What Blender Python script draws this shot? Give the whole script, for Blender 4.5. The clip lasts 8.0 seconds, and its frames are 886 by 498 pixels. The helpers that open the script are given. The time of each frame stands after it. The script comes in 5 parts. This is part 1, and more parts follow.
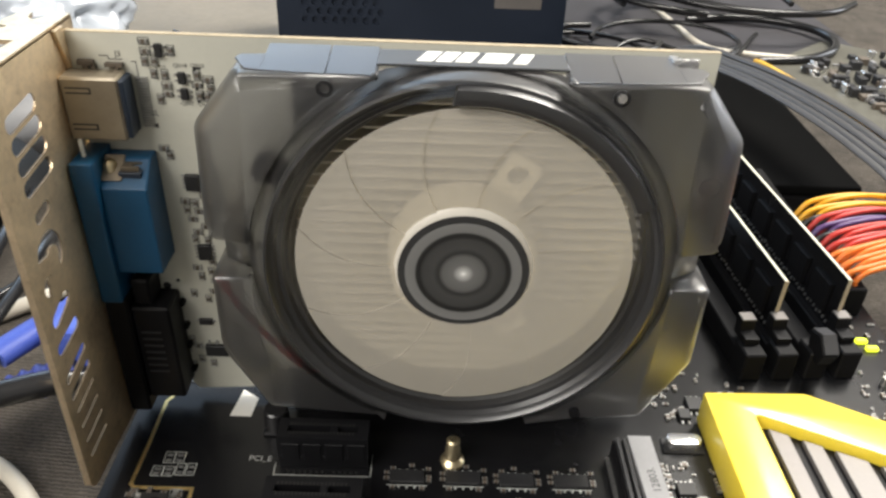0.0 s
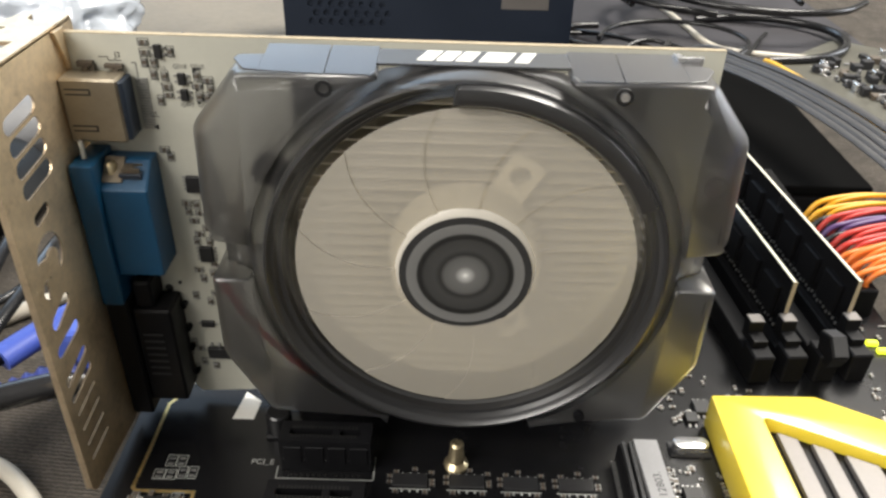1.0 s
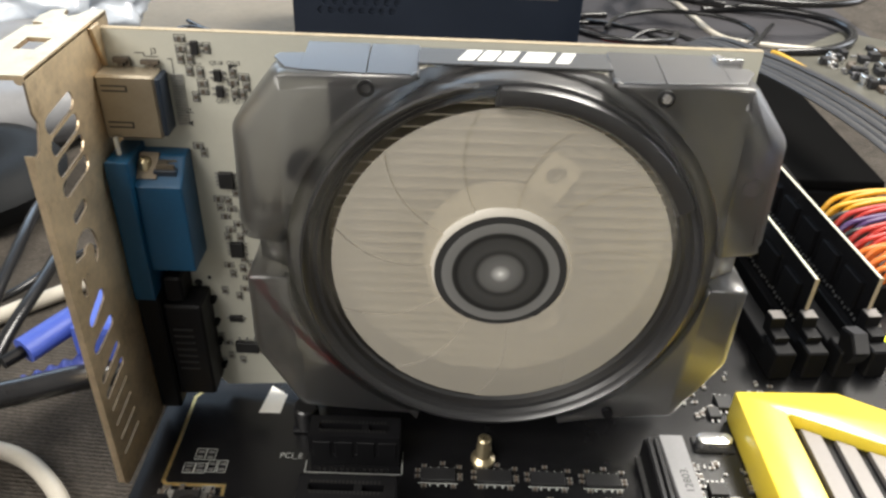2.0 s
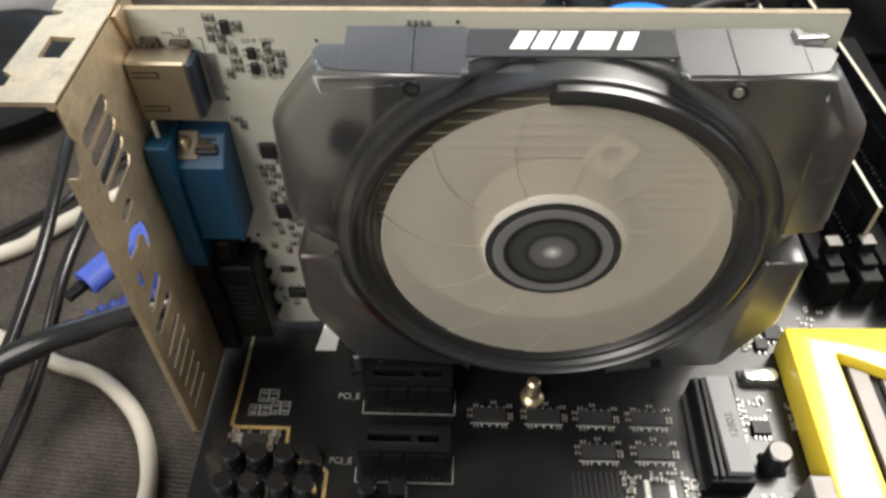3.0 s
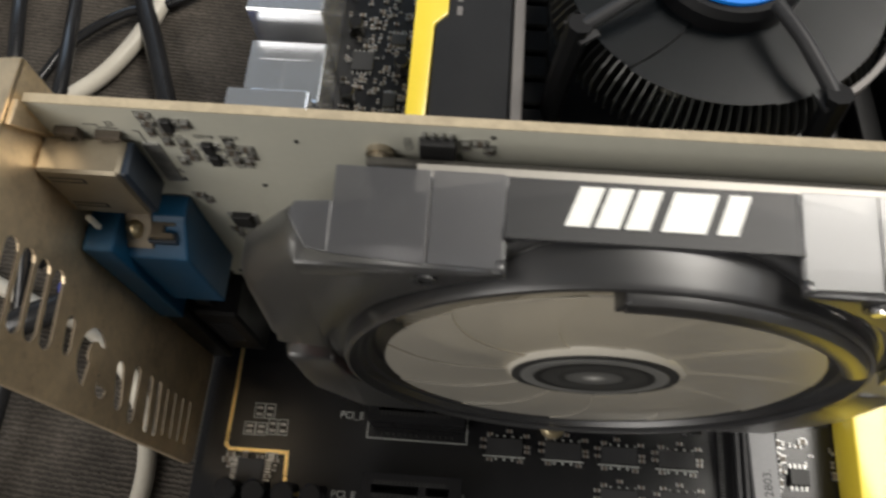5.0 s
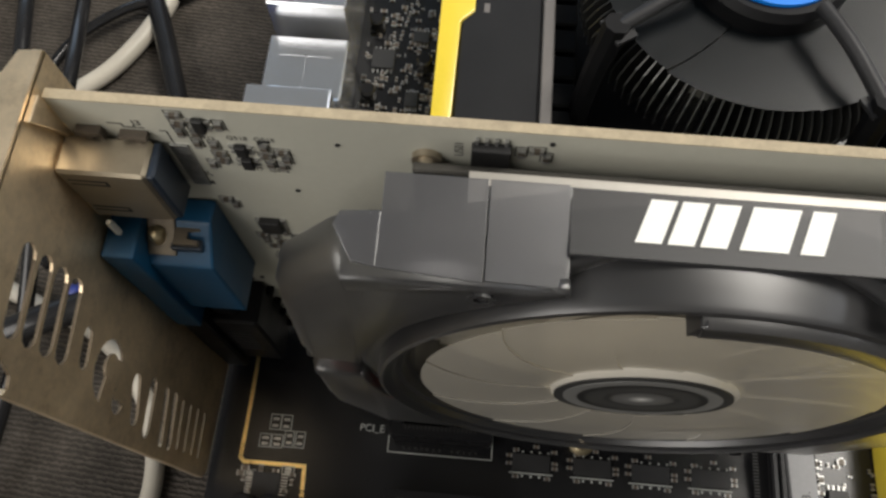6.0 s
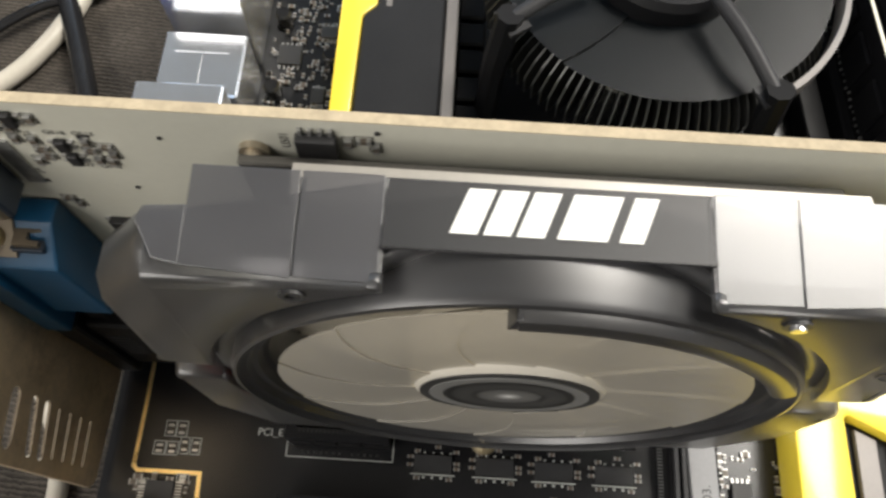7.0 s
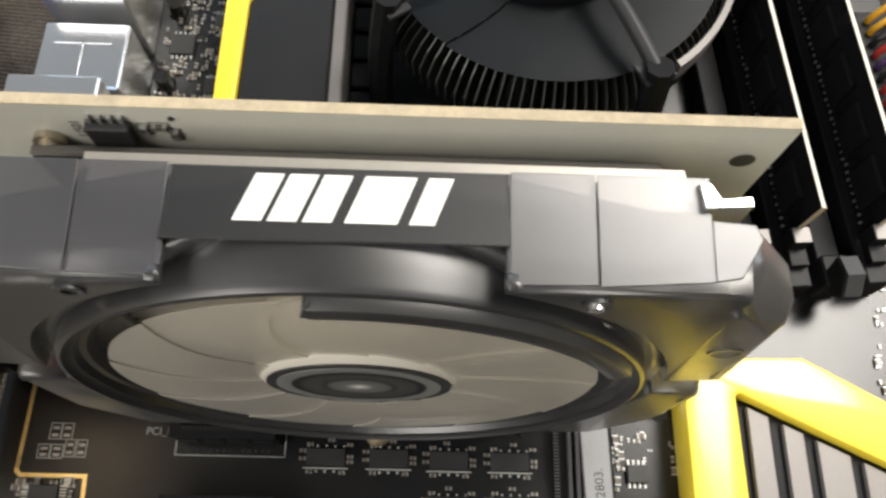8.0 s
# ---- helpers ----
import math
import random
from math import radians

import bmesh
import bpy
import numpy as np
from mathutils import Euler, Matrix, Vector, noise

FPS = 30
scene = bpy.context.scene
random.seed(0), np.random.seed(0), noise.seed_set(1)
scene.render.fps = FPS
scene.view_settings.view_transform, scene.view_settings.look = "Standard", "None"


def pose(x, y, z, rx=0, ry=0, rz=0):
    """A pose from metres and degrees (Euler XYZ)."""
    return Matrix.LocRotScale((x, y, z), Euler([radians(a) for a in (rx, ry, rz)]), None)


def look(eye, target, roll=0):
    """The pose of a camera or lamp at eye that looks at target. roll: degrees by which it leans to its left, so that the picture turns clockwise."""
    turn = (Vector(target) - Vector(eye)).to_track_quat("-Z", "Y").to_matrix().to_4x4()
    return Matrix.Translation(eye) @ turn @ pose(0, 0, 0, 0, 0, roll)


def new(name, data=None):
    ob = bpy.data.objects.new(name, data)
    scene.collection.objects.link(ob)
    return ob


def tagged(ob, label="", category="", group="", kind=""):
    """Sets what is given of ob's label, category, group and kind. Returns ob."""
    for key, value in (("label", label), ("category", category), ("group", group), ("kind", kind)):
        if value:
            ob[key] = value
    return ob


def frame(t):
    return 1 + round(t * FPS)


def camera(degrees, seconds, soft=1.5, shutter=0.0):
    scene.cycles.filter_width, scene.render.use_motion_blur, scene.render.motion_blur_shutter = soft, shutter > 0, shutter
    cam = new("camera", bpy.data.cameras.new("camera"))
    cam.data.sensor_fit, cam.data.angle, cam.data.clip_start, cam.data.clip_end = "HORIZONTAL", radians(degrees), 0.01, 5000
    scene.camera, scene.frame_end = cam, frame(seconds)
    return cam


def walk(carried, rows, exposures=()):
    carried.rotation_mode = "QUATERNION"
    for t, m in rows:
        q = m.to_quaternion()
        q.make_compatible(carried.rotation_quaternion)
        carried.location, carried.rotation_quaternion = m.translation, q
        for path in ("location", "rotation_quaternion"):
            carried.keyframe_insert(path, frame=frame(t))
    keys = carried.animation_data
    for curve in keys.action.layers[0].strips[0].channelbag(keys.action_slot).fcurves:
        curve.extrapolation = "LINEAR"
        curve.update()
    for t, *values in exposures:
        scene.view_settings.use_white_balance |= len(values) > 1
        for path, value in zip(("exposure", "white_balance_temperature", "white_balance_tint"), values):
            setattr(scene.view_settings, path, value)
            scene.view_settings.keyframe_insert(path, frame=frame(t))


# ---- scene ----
import functools

cam = camera(60.01, 8.0, soft=2.6, shutter=0.4)
# seconds, eye, point looked at, roll
PATH = [
    (0, (-0.00740, -0.17010, 0.16716), (-0.00385, 0.03893, 0.03007), 2.32),
    (0.5, (-0.00281, -0.16849, 0.16759), (0.00009, 0.04085, 0.03097), 1.85),
    (1, (-0.00546, -0.16858, 0.16608), (-0.00520, 0.04077, 0.02943), 1.71),
    (2.3, (-0.01606, -0.16680, 0.17143), (-0.01363, 0.03706, 0.02674), 2.47),
    (2.5, (-0.01626, -0.16177, 0.17802), (-0.01995, 0.03506, 0.02393), 1.09),
    (3, (-0.01892, -0.14050, 0.19534), (-0.02738, 0.02599, 0.00904), -1.25),
    (3.5, (-0.01803, -0.12107, 0.20462), (-0.02694, 0.01148, -0.00716), -2.01),
    (4, (-0.01508, -0.09691, 0.21181), (-0.02116, 0.02658, -0.00548), -0.87),
    (4.5, (-0.01809, -0.07377, 0.20981), (-0.02656, 0.03029, -0.01735), -1.56),
    (5, (-0.02409, -0.05729, 0.20671), (-0.03351, 0.03545, -0.02526), -1.73),
    (5.2, (-0.03429, -0.05477, 0.20624), (-0.04509, 0.03778, -0.02575), -1.83),
    (6.3, (-0.02920, -0.05241, 0.19760), (-0.03518, 0.03997, -0.03463), 1.10),
    (6.5, (-0.02314, -0.05192, 0.19687), (-0.02728, 0.04086, -0.03524), 1.83),
    (7, (-0.01213, -0.05077, 0.19590), (-0.01319, 0.04245, -0.03607), 2.81),
    (7.5, (0.00028, -0.05015, 0.19491), (0.00379, 0.04136, -0.03771), 4.40),
    (8, (0.01011, -0.04931, 0.19306), (0.01625, 0.04130, -0.03985), 5.27),
]
walk(cam, [(t, look(eye, target, roll)) for t, eye, target, roll in PATH], exposures=[(0, 0.12), (2.5, 0.08), (3.5, -0.44), (4.5, -0.68), (5.2, -0.85), (6.5, -0.84), (7.0, -0.26), (7.5, -0.27), (8.0, -0.24)])

# ---- light ----
world = bpy.data.worlds.new("room_air")
scene.world = world
world.use_nodes = True
world.node_tree.nodes["Background"].inputs[0].default_value = (0.9, 0.95, 1.0, 1)
world.node_tree.nodes["Background"].inputs[1].default_value = 0.02


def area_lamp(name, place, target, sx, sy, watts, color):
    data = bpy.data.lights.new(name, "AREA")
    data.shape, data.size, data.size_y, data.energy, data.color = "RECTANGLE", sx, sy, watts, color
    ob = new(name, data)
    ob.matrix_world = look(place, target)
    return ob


# a ceiling lamp over the far right of the bench, an added soft fill behind the camera, and cool windows at the back and
# on the right
area_lamp("ceiling_lamp", (0.89, 0.64, 1.50), (0.84, 0.58, 0.0), 0.74, 1.0, 64, (1.0, 0.95, 0.87))
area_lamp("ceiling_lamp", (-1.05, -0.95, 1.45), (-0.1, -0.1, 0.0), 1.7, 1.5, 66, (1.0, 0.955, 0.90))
area_lamp("window_light", (-0.7, 2.15, 1.05), (-0.1, 0.0, 0.1), 1.9, 1.2, 24, (0.60, 0.78, 1.0))
area_lamp("window_light", (2.2, 0.7, 0.75), (0.0, 0.0, 0.1), 1.3, 1.0, 26, (0.90, 0.94, 1.0))

# ---- materials ----


def node(nt, kind, **inputs):
    n = nt.nodes.new(kind)
    for key, value in inputs.items():
        n.inputs[key].default_value = value
    return n


def material(name, color, rough=0.5, metal=0.0, vary=0.12, scale=60.0, fine=900.0, bump=0.0, coat=0.0, spots=0.0,
             spot_color=(0.05, 0.04, 0.03), piece=0.0, spec=0.5, wear=0.12):
    """A surface with stains at one scale and grain at a finer one, in metres."""
    m = bpy.data.materials.new(name)
    m.use_nodes = True
    nt = m.node_tree
    bsdf = nt.nodes["Principled BSDF"]
    at = node(nt, "ShaderNodeTexCoord")
    wide = node(nt, "ShaderNodeTexNoise", Scale=scale, Detail=5.0, Roughness=0.6)
    grain = node(nt, "ShaderNodeTexNoise", Scale=fine, Detail=3.0, Roughness=0.7)
    for n in (wide, grain):
        nt.links.new(at.outputs["Object"], n.inputs["Vector"])
    both = node(nt, "ShaderNodeMath")
    both.operation = "MULTIPLY_ADD"
    both.inputs[1].default_value = 0.6
    nt.links.new(wide.outputs["Fac"], both.inputs[0])
    part_of = node(nt, "ShaderNodeMath")
    part_of.operation = "MULTIPLY"
    part_of.inputs[1].default_value = 0.4
    nt.links.new(grain.outputs["Fac"], part_of.inputs[0])
    nt.links.new(part_of.outputs[0], both.inputs[2])
    ramp = node(nt, "ShaderNodeMapRange")
    ramp.inputs["From Min"].default_value, ramp.inputs["From Max"].default_value = 0.3, 0.7
    ramp.inputs["To Min"].default_value, ramp.inputs["To Max"].default_value = 1 - vary, 1 + vary
    nt.links.new(both.outputs[0], ramp.inputs["Value"])
    value = ramp.outputs[0]
    if piece:
        info = node(nt, "ShaderNodeObjectInfo")
        own = node(nt, "ShaderNodeMapRange")
        own.inputs["To Min"].default_value, own.inputs["To Max"].default_value = 1 - piece, 1 + piece
        nt.links.new(info.outputs["Random"], own.inputs["Value"])
        times = node(nt, "ShaderNodeMath")
        times.operation = "MULTIPLY"
        nt.links.new(value, times.inputs[0])
        nt.links.new(own.outputs[0], times.inputs[1])
        value = times.outputs[0]
    tint = node(nt, "ShaderNodeMix")
    tint.data_type, tint.blend_type = "RGBA", "MULTIPLY"
    tint.inputs["Factor"].default_value = 1.0
    tint.inputs["A"].default_value = (*color, 1)
    nt.links.new(value, tint.inputs["B"])
    out = tint.outputs["Result"]
    if spots:
        dirt = node(nt, "ShaderNodeTexNoise", Scale=scale * 2.3, Detail=8.0, Roughness=0.75)
        nt.links.new(at.outputs["Object"], dirt.inputs["Vector"])
        cut = node(nt, "ShaderNodeMapRange")
        cut.inputs["From Min"].default_value, cut.inputs["From Max"].default_value = 0.52, 0.72
        cut.inputs["To Max"].default_value = spots
        nt.links.new(dirt.outputs["Fac"], cut.inputs["Value"])
        stain = node(nt, "ShaderNodeMix")
        stain.data_type = "RGBA"
        stain.inputs["B"].default_value = (*spot_color, 1)
        nt.links.new(cut.outputs[0], stain.inputs["Factor"])
        nt.links.new(out, stain.inputs["A"])
        out = stain.outputs["Result"]
    nt.links.new(out, bsdf.inputs["Base Color"])
    gloss = node(nt, "ShaderNodeMapRange")
    gloss.inputs["To Min"].default_value, gloss.inputs["To Max"].default_value = max(rough - wear, 0.03), min(rough + wear, 1)
    nt.links.new(wide.outputs["Fac"], gloss.inputs["Value"])
    nt.links.new(gloss.outputs[0], bsdf.inputs["Roughness"])
    bsdf.inputs["Metallic"].default_value = metal
    bsdf.inputs["Specular IOR Level"].default_value = spec
    bsdf.inputs["Coat Weight"].default_value = coat
    bsdf.inputs["Coat Roughness"].default_value = 0.15
    if bump:
        lift = node(nt, "ShaderNodeBump", Strength=bump, Distance=0.0003)
        nt.links.new(grain.outputs["Fac"], lift.inputs["Height"])
        nt.links.new(lift.outputs[0], bsdf.inputs["Normal"])
    return m


def smoky(name, tint, body, clear, rough, frost=0.0, grain=0.0, shine=0.045, uneven=0.08, blur=0.5):
    """Thin see-through plastic: part of the light goes straight through, the rest meets a dull body under gloss."""
    m = bpy.data.materials.new(name)
    m.use_nodes = True
    nt = m.node_tree
    nt.nodes.remove(nt.nodes["Principled BSDF"])
    at = node(nt, "ShaderNodeTexCoord")
    wide = node(nt, "ShaderNodeTexNoise", Scale=55.0, Detail=4.0)
    nt.links.new(at.outputs["Object"], wide.inputs["Vector"])
    span = node(nt, "ShaderNodeMapRange")
    span.inputs["To Min"].default_value, span.inputs["To Max"].default_value = clear - uneven, clear + uneven
    nt.links.new(wide.outputs["Fac"], span.inputs["Value"])
    dull = node(nt, "ShaderNodeBsdfPrincipled", Roughness=rough)
    dull.inputs["Base Color"].default_value = (*body, 1)
    dull.inputs["Specular IOR Level"].default_value = 0.6
    glass = node(nt, "ShaderNodeBsdfTransparent")
    glass.inputs["Color"].default_value = (*tint, 1)
    gloss = node(nt, "ShaderNodeBsdfGlossy", Roughness=rough)
    edge_on = node(nt, "ShaderNodeLayerWeight", Blend=0.5)
    steep = node(nt, "ShaderNodeMath")
    steep.operation = "POWER"
    steep.inputs[1].default_value = 4.0
    nt.links.new(edge_on.outputs["Facing"], steep.inputs[0])
    fresnel = node(nt, "ShaderNodeMath")
    fresnel.operation = "MULTIPLY_ADD"
    fresnel.inputs[1].default_value, fresnel.inputs[2].default_value = 0.7, shine
    nt.links.new(steep.outputs[0], fresnel.inputs[0])
    if grain:
        fine = node(nt, "ShaderNodeTexNoise", Scale=2600.0, Detail=3.0)
        nt.links.new(at.outputs["Object"], fine.inputs["Vector"])
        lift = node(nt, "ShaderNodeBump", Strength=grain, Distance=0.0003)
        nt.links.new(fine.outputs["Fac"], lift.inputs["Height"])
        for n in (dull, gloss):
            nt.links.new(lift.outputs[0], n.inputs["Normal"])
    haze = node(nt, "ShaderNodeBsdfRefraction", Roughness=frost, IOR=1.08)
    haze.inputs["Color"].default_value = (*tint, 1)
    thru = node(nt, "ShaderNodeMixShader")
    thru.inputs[0].default_value = blur if frost else 0.0
    nt.links.new(glass.outputs[0], thru.inputs[1])
    nt.links.new(haze.outputs[0], thru.inputs[2])
    see = node(nt, "ShaderNodeMixShader")
    nt.links.new(span.outputs[0], see.inputs[0])
    nt.links.new(dull.outputs[0], see.inputs[1])
    nt.links.new(thru.outputs[0], see.inputs[2])
    top = node(nt, "ShaderNodeMixShader")
    nt.links.new(fresnel.outputs[0], top.inputs[0])
    nt.links.new(see.outputs[0], top.inputs[1])
    nt.links.new(gloss.outputs[0], top.inputs[2])
    nt.links.new(top.outputs[0], nt.nodes["Material Output"].inputs["Surface"])
    return m


def glow(name, color, strength):
    m = bpy.data.materials.new(name)
    m.use_nodes = True
    bsdf = m.node_tree.nodes["Principled BSDF"]
    bsdf.inputs["Base Color"].default_value = (*color, 1)
    bsdf.inputs["Emission Color"].default_value = (*color, 1)
    bsdf.inputs["Emission Strength"].default_value = strength
    return m


def ringed(name, center, steps, rough):
    """A round printed label: bands of grey by the distance from its middle (metres)."""
    m = bpy.data.materials.new(name)
    m.use_nodes = True
    nt = m.node_tree
    bsdf = nt.nodes["Principled BSDF"]
    at = node(nt, "ShaderNodeTexCoord")
    off = node(nt, "ShaderNodeVectorMath")
    off.operation = "SUBTRACT"
    off.inputs[1].default_value = center
    nt.links.new(at.outputs["Object"], off.inputs[0])
    far = node(nt, "ShaderNodeVectorMath")
    far.operation = "LENGTH"
    nt.links.new(off.outputs[0], far.inputs[0])
    span = node(nt, "ShaderNodeMapRange")
    span.inputs["From Max"].default_value = steps[-1][0]
    nt.links.new(far.outputs["Value"], span.inputs["Value"])
    ramp = node(nt, "ShaderNodeValToRGB")
    cr = ramp.color_ramp
    for k, (r, grey) in enumerate(steps):
        e = cr.elements[k] if k < 2 else cr.elements.new(1.0)
        e.position = r / steps[-1][0]
        e.color = (grey, grey, grey * 0.97, 1)
    nt.links.new(span.outputs[0], ramp.inputs[0])
    nt.links.new(ramp.outputs[0], bsdf.inputs["Base Color"])
    bsdf.inputs["Roughness"].default_value = rough
    return m


M_CARD = material("cream_solder_mask", (0.59, 0.585, 0.505), 0.38, vary=0.05, scale=45, fine=600, spots=0.12, spot_color=(0.5, 0.46, 0.38))
M_CARD_EDGE = material("fibreglass_edge", (0.42, 0.35, 0.24), 0.75, vary=0.25, scale=300, fine=1500)
M_STEEL = material("stained_steel", (0.80, 0.65, 0.45), 0.48, 0.95, vary=0.2, scale=60, fine=500, bump=0.12, spots=0.6, spot_color=(0.40, 0.28, 0.16))
# bracket slot walls: steel darkened in its colour to look less lit
M_SLOT_DIM = material("dimmed_slot_steel", (0.16, 0.125, 0.085), 0.6, 0.5, vary=0.3, scale=200)
M_HDMI = material("nickel_shell", (0.38, 0.33, 0.25), 0.38, 0.7, vary=0.1, scale=120)
M_CLIP = material("dull_spring_steel", (0.20, 0.17, 0.13), 0.5, 0.7, vary=0.25, scale=150)
M_TIN = material("bright_tin", (0.80, 0.80, 0.80), 0.26, 0.9, vary=0.1, scale=90)
M_PORT = material("pressed_tin", (0.74, 0.75, 0.77), 0.24, 0.9, vary=0.03, scale=40, wear=0.03)
M_FINS = material("bright_fin_aluminium", (0.82, 0.79, 0.71), 0.40, 0.6, vary=0.06, scale=60)
# aluminium of the heatsink base, with the shade between the fins in its colour
M_BASE_SHADE = material("shaded_aluminium_base", (0.10, 0.095, 0.085), 0.55, 0.4, vary=0.15, scale=60)
M_ALU = material("brushed_aluminium", (0.42, 0.40, 0.365), 0.45, 0.5, vary=0.08, scale=50)
M_BLUE = material("blue_connector_plastic", (0.006, 0.064, 0.145), 0.42, vary=0.12, scale=90, bump=0.05)
M_RIBBON = material("dull_grey_sleeve", (0.045, 0.045, 0.048), 0.5, vary=0.2, scale=80)
M_CAPBLUE = material("dark_blue_plastic", (0.018, 0.028, 0.045), 0.4, vary=0.15, scale=90)
M_BLACK = material("black_plastic", (0.007, 0.007, 0.008), 0.45, vary=0.2, scale=120, bump=0.1, spec=0.18)
M_DARK = material("dark_grey_plastic", (0.032, 0.032, 0.034), 0.5, vary=0.2, scale=120, bump=0.1, spec=0.3)
M_GREYP = material("grey_plastic", (0.22, 0.22, 0.225), 0.5, vary=0.1, scale=120)
M_BOARD = material("black_solder_mask", (0.007, 0.007, 0.008), 0.26, wear=0.05, vary=0.3, scale=40, fine=500, spots=0.25, spot_color=(0.016, 0.016, 0.015), spec=0.5)
M_SILK = material("white_ink", (0.34, 0.35, 0.33), 0.6, vary=0.2, scale=400)
M_INK = material("black_ink", (0.03, 0.03, 0.03), 0.6, vary=0.2, scale=400)
M_GOLD = material("gold_trace", (0.90, 0.68, 0.30), 0.3, 0.85, vary=0.2, scale=200)
M_BRASS = material("dull_brass", (0.62, 0.52, 0.33), 0.3, 0.9, vary=0.15, scale=300)
M_SOLDER = material("solder", (0.42, 0.42, 0.41), 0.35, 0.8, vary=0.25, scale=900)
M_CHIP = material("chip_epoxy", (0.016, 0.016, 0.017), 0.5, vary=0.2, scale=300)
M_CERAMIC = material("brown_ceramic", (0.11, 0.09, 0.07), 0.5, vary=0.2, scale=500)
M_YELLOW = material("yellow_paint", (0.92, 0.70, 0.06), 0.36, vary=0.05, scale=60, bump=0.04, coat=0.8)
M_STRIPE = material("grey_anodised_metal", (0.20, 0.185, 0.175), 0.45, 0.3, vary=0.08, scale=80)
M_FAN = smoky("cream_fan_plastic", (0.97, 0.95, 0.90), (0.94, 0.89, 0.79), 0.755, 0.42, uneven=0.01)
M_CREAM = material("cream_hub_plastic", (0.63, 0.595, 0.52), 0.35, vary=0.05, scale=100)
M_SHROUD = smoky("smoky_plastic", (0.81, 0.81, 0.81), (0.055, 0.055, 0.058), 0.73, 0.32, 0.4, 0.0, 0.068, 0.03, 0.8)
M_STRIP = smoky("dull_dark_smoky_plastic", (0.5, 0.5, 0.52), (0.009, 0.009, 0.010), 0.35, 0.5, 0.0, 0.0, 0.02)
M_PLATE = smoky("grained_smoky_plastic", (0.78, 0.78, 0.80), (0.06, 0.06, 0.066), 0.55, 0.36, 0.3, 0.07, 0.09, 0.02)
M_RING = smoky("dark_smoky_plastic", (0.62, 0.62, 0.64), (0.018, 0.018, 0.020), 0.3, 0.34, 0.0, 0.0, 0.065, 0.02)
M_GUARD = smoky("glossy_dark_smoky_plastic", (0.62, 0.62, 0.64), (0.020, 0.020, 0.022), 0.35, 0.32, 0.0, 0.0, 0.09, 0.02)
M_WHITE = material("white_print", (0.86, 0.85, 0.80), 0.5, vary=0.04, scale=200)
M_WIREW = material("cream_cable_jacket", (0.56, 0.52, 0.44), 0.4, vary=0.08, scale=60, spots=0.15, spot_color=(0.4, 0.36, 0.3))
M_WIREB = material("black_cable_jacket", (0.015, 0.015, 0.016), 0.24, vary=0.2, scale=60, wear=0.06)
M_NAVY = material("navy_steel_case", (0.016, 0.024, 0.042), 0.5, 0.2, vary=0.15, scale=20)
M_BOOT = material("dark_blue_rubber", (0.03, 0.045, 0.21), 0.45, vary=0.15, scale=80)
M_EDGE = material("bare_cream_edge", (0.74, 0.71, 0.58), 0.5, vary=0.1, scale=300)
M_PLUG = material("blue_plug_plastic", (0.06, 0.10, 0.42), 0.4, vary=0.1, scale=80)

# ---- builders: all sizes in millimetres ----
MM = 0.001


def quad_box(bm, x0, x1, y0, y1, z0, z1):
    v = [bm.verts.new((x * MM, y * MM, z * MM)) for z in (z0, z1) for y in (y0, y1) for x in (x0, x1)]
    for f in ((0, 2, 3, 1), (4, 5, 7, 6), (0, 1, 5, 4), (2, 6, 7, 3), (0, 4, 6, 2), (1, 3, 7, 5)):
        bm.faces.new([v[k] for k in f])
    return bm


def box(x0, x1, y0, y1, z0, z1, soft=0.0, segs=1):
    bm = quad_box(bmesh.new(), x0, x1, y0, y1, z0, z1)
    if soft:
        bmesh.ops.bevel(bm, geom=bm.edges[:], offset=soft * MM, segments=segs, affect="EDGES", profile=0.6)
    return bm


AXIS = {"x": lambda u, v, h: (h, u, v), "y": lambda u, v, h: (u, h, v), "z": lambda u, v, h: (u, v, h)}


def prism(bm, pts, axis, a, b, soft=0.0):
    """A flat outline pushed from a to b along an axis; the outline holds the other two coordinates in order."""
    put = AXIS[axis]
    low = [bm.verts.new([c * MM for c in put(u, v, a)]) for u, v in pts]
    high = [bm.verts.new([c * MM for c in put(u, v, b)]) for u, v in pts]
    n = len(pts)
    made = [bm.faces.new(low), bm.faces.new(high)]
    made += [bm.faces.new((low[k], low[(k + 1) % n], high[(k + 1) % n], high[k])) for k in range(n)]
    bmesh.ops.recalc_face_normals(bm, faces=made)
    if soft:
        bmesh.ops.bevel(bm, geom=list({e for f in made for e in f.edges}), offset=soft * MM, segments=2, affect="EDGES", profile=0.6)
    return bm


def circle(u, v, r, n=24, start=0.0, stop=360.0):
    closed = abs(stop - start) >= 360
    steps = n if closed else n + 1
    return [(u + r * math.cos(radians(start + (stop - start) * k / n)), v + r * math.sin(radians(start + (stop - start) * k / n))) for k in range(steps)]


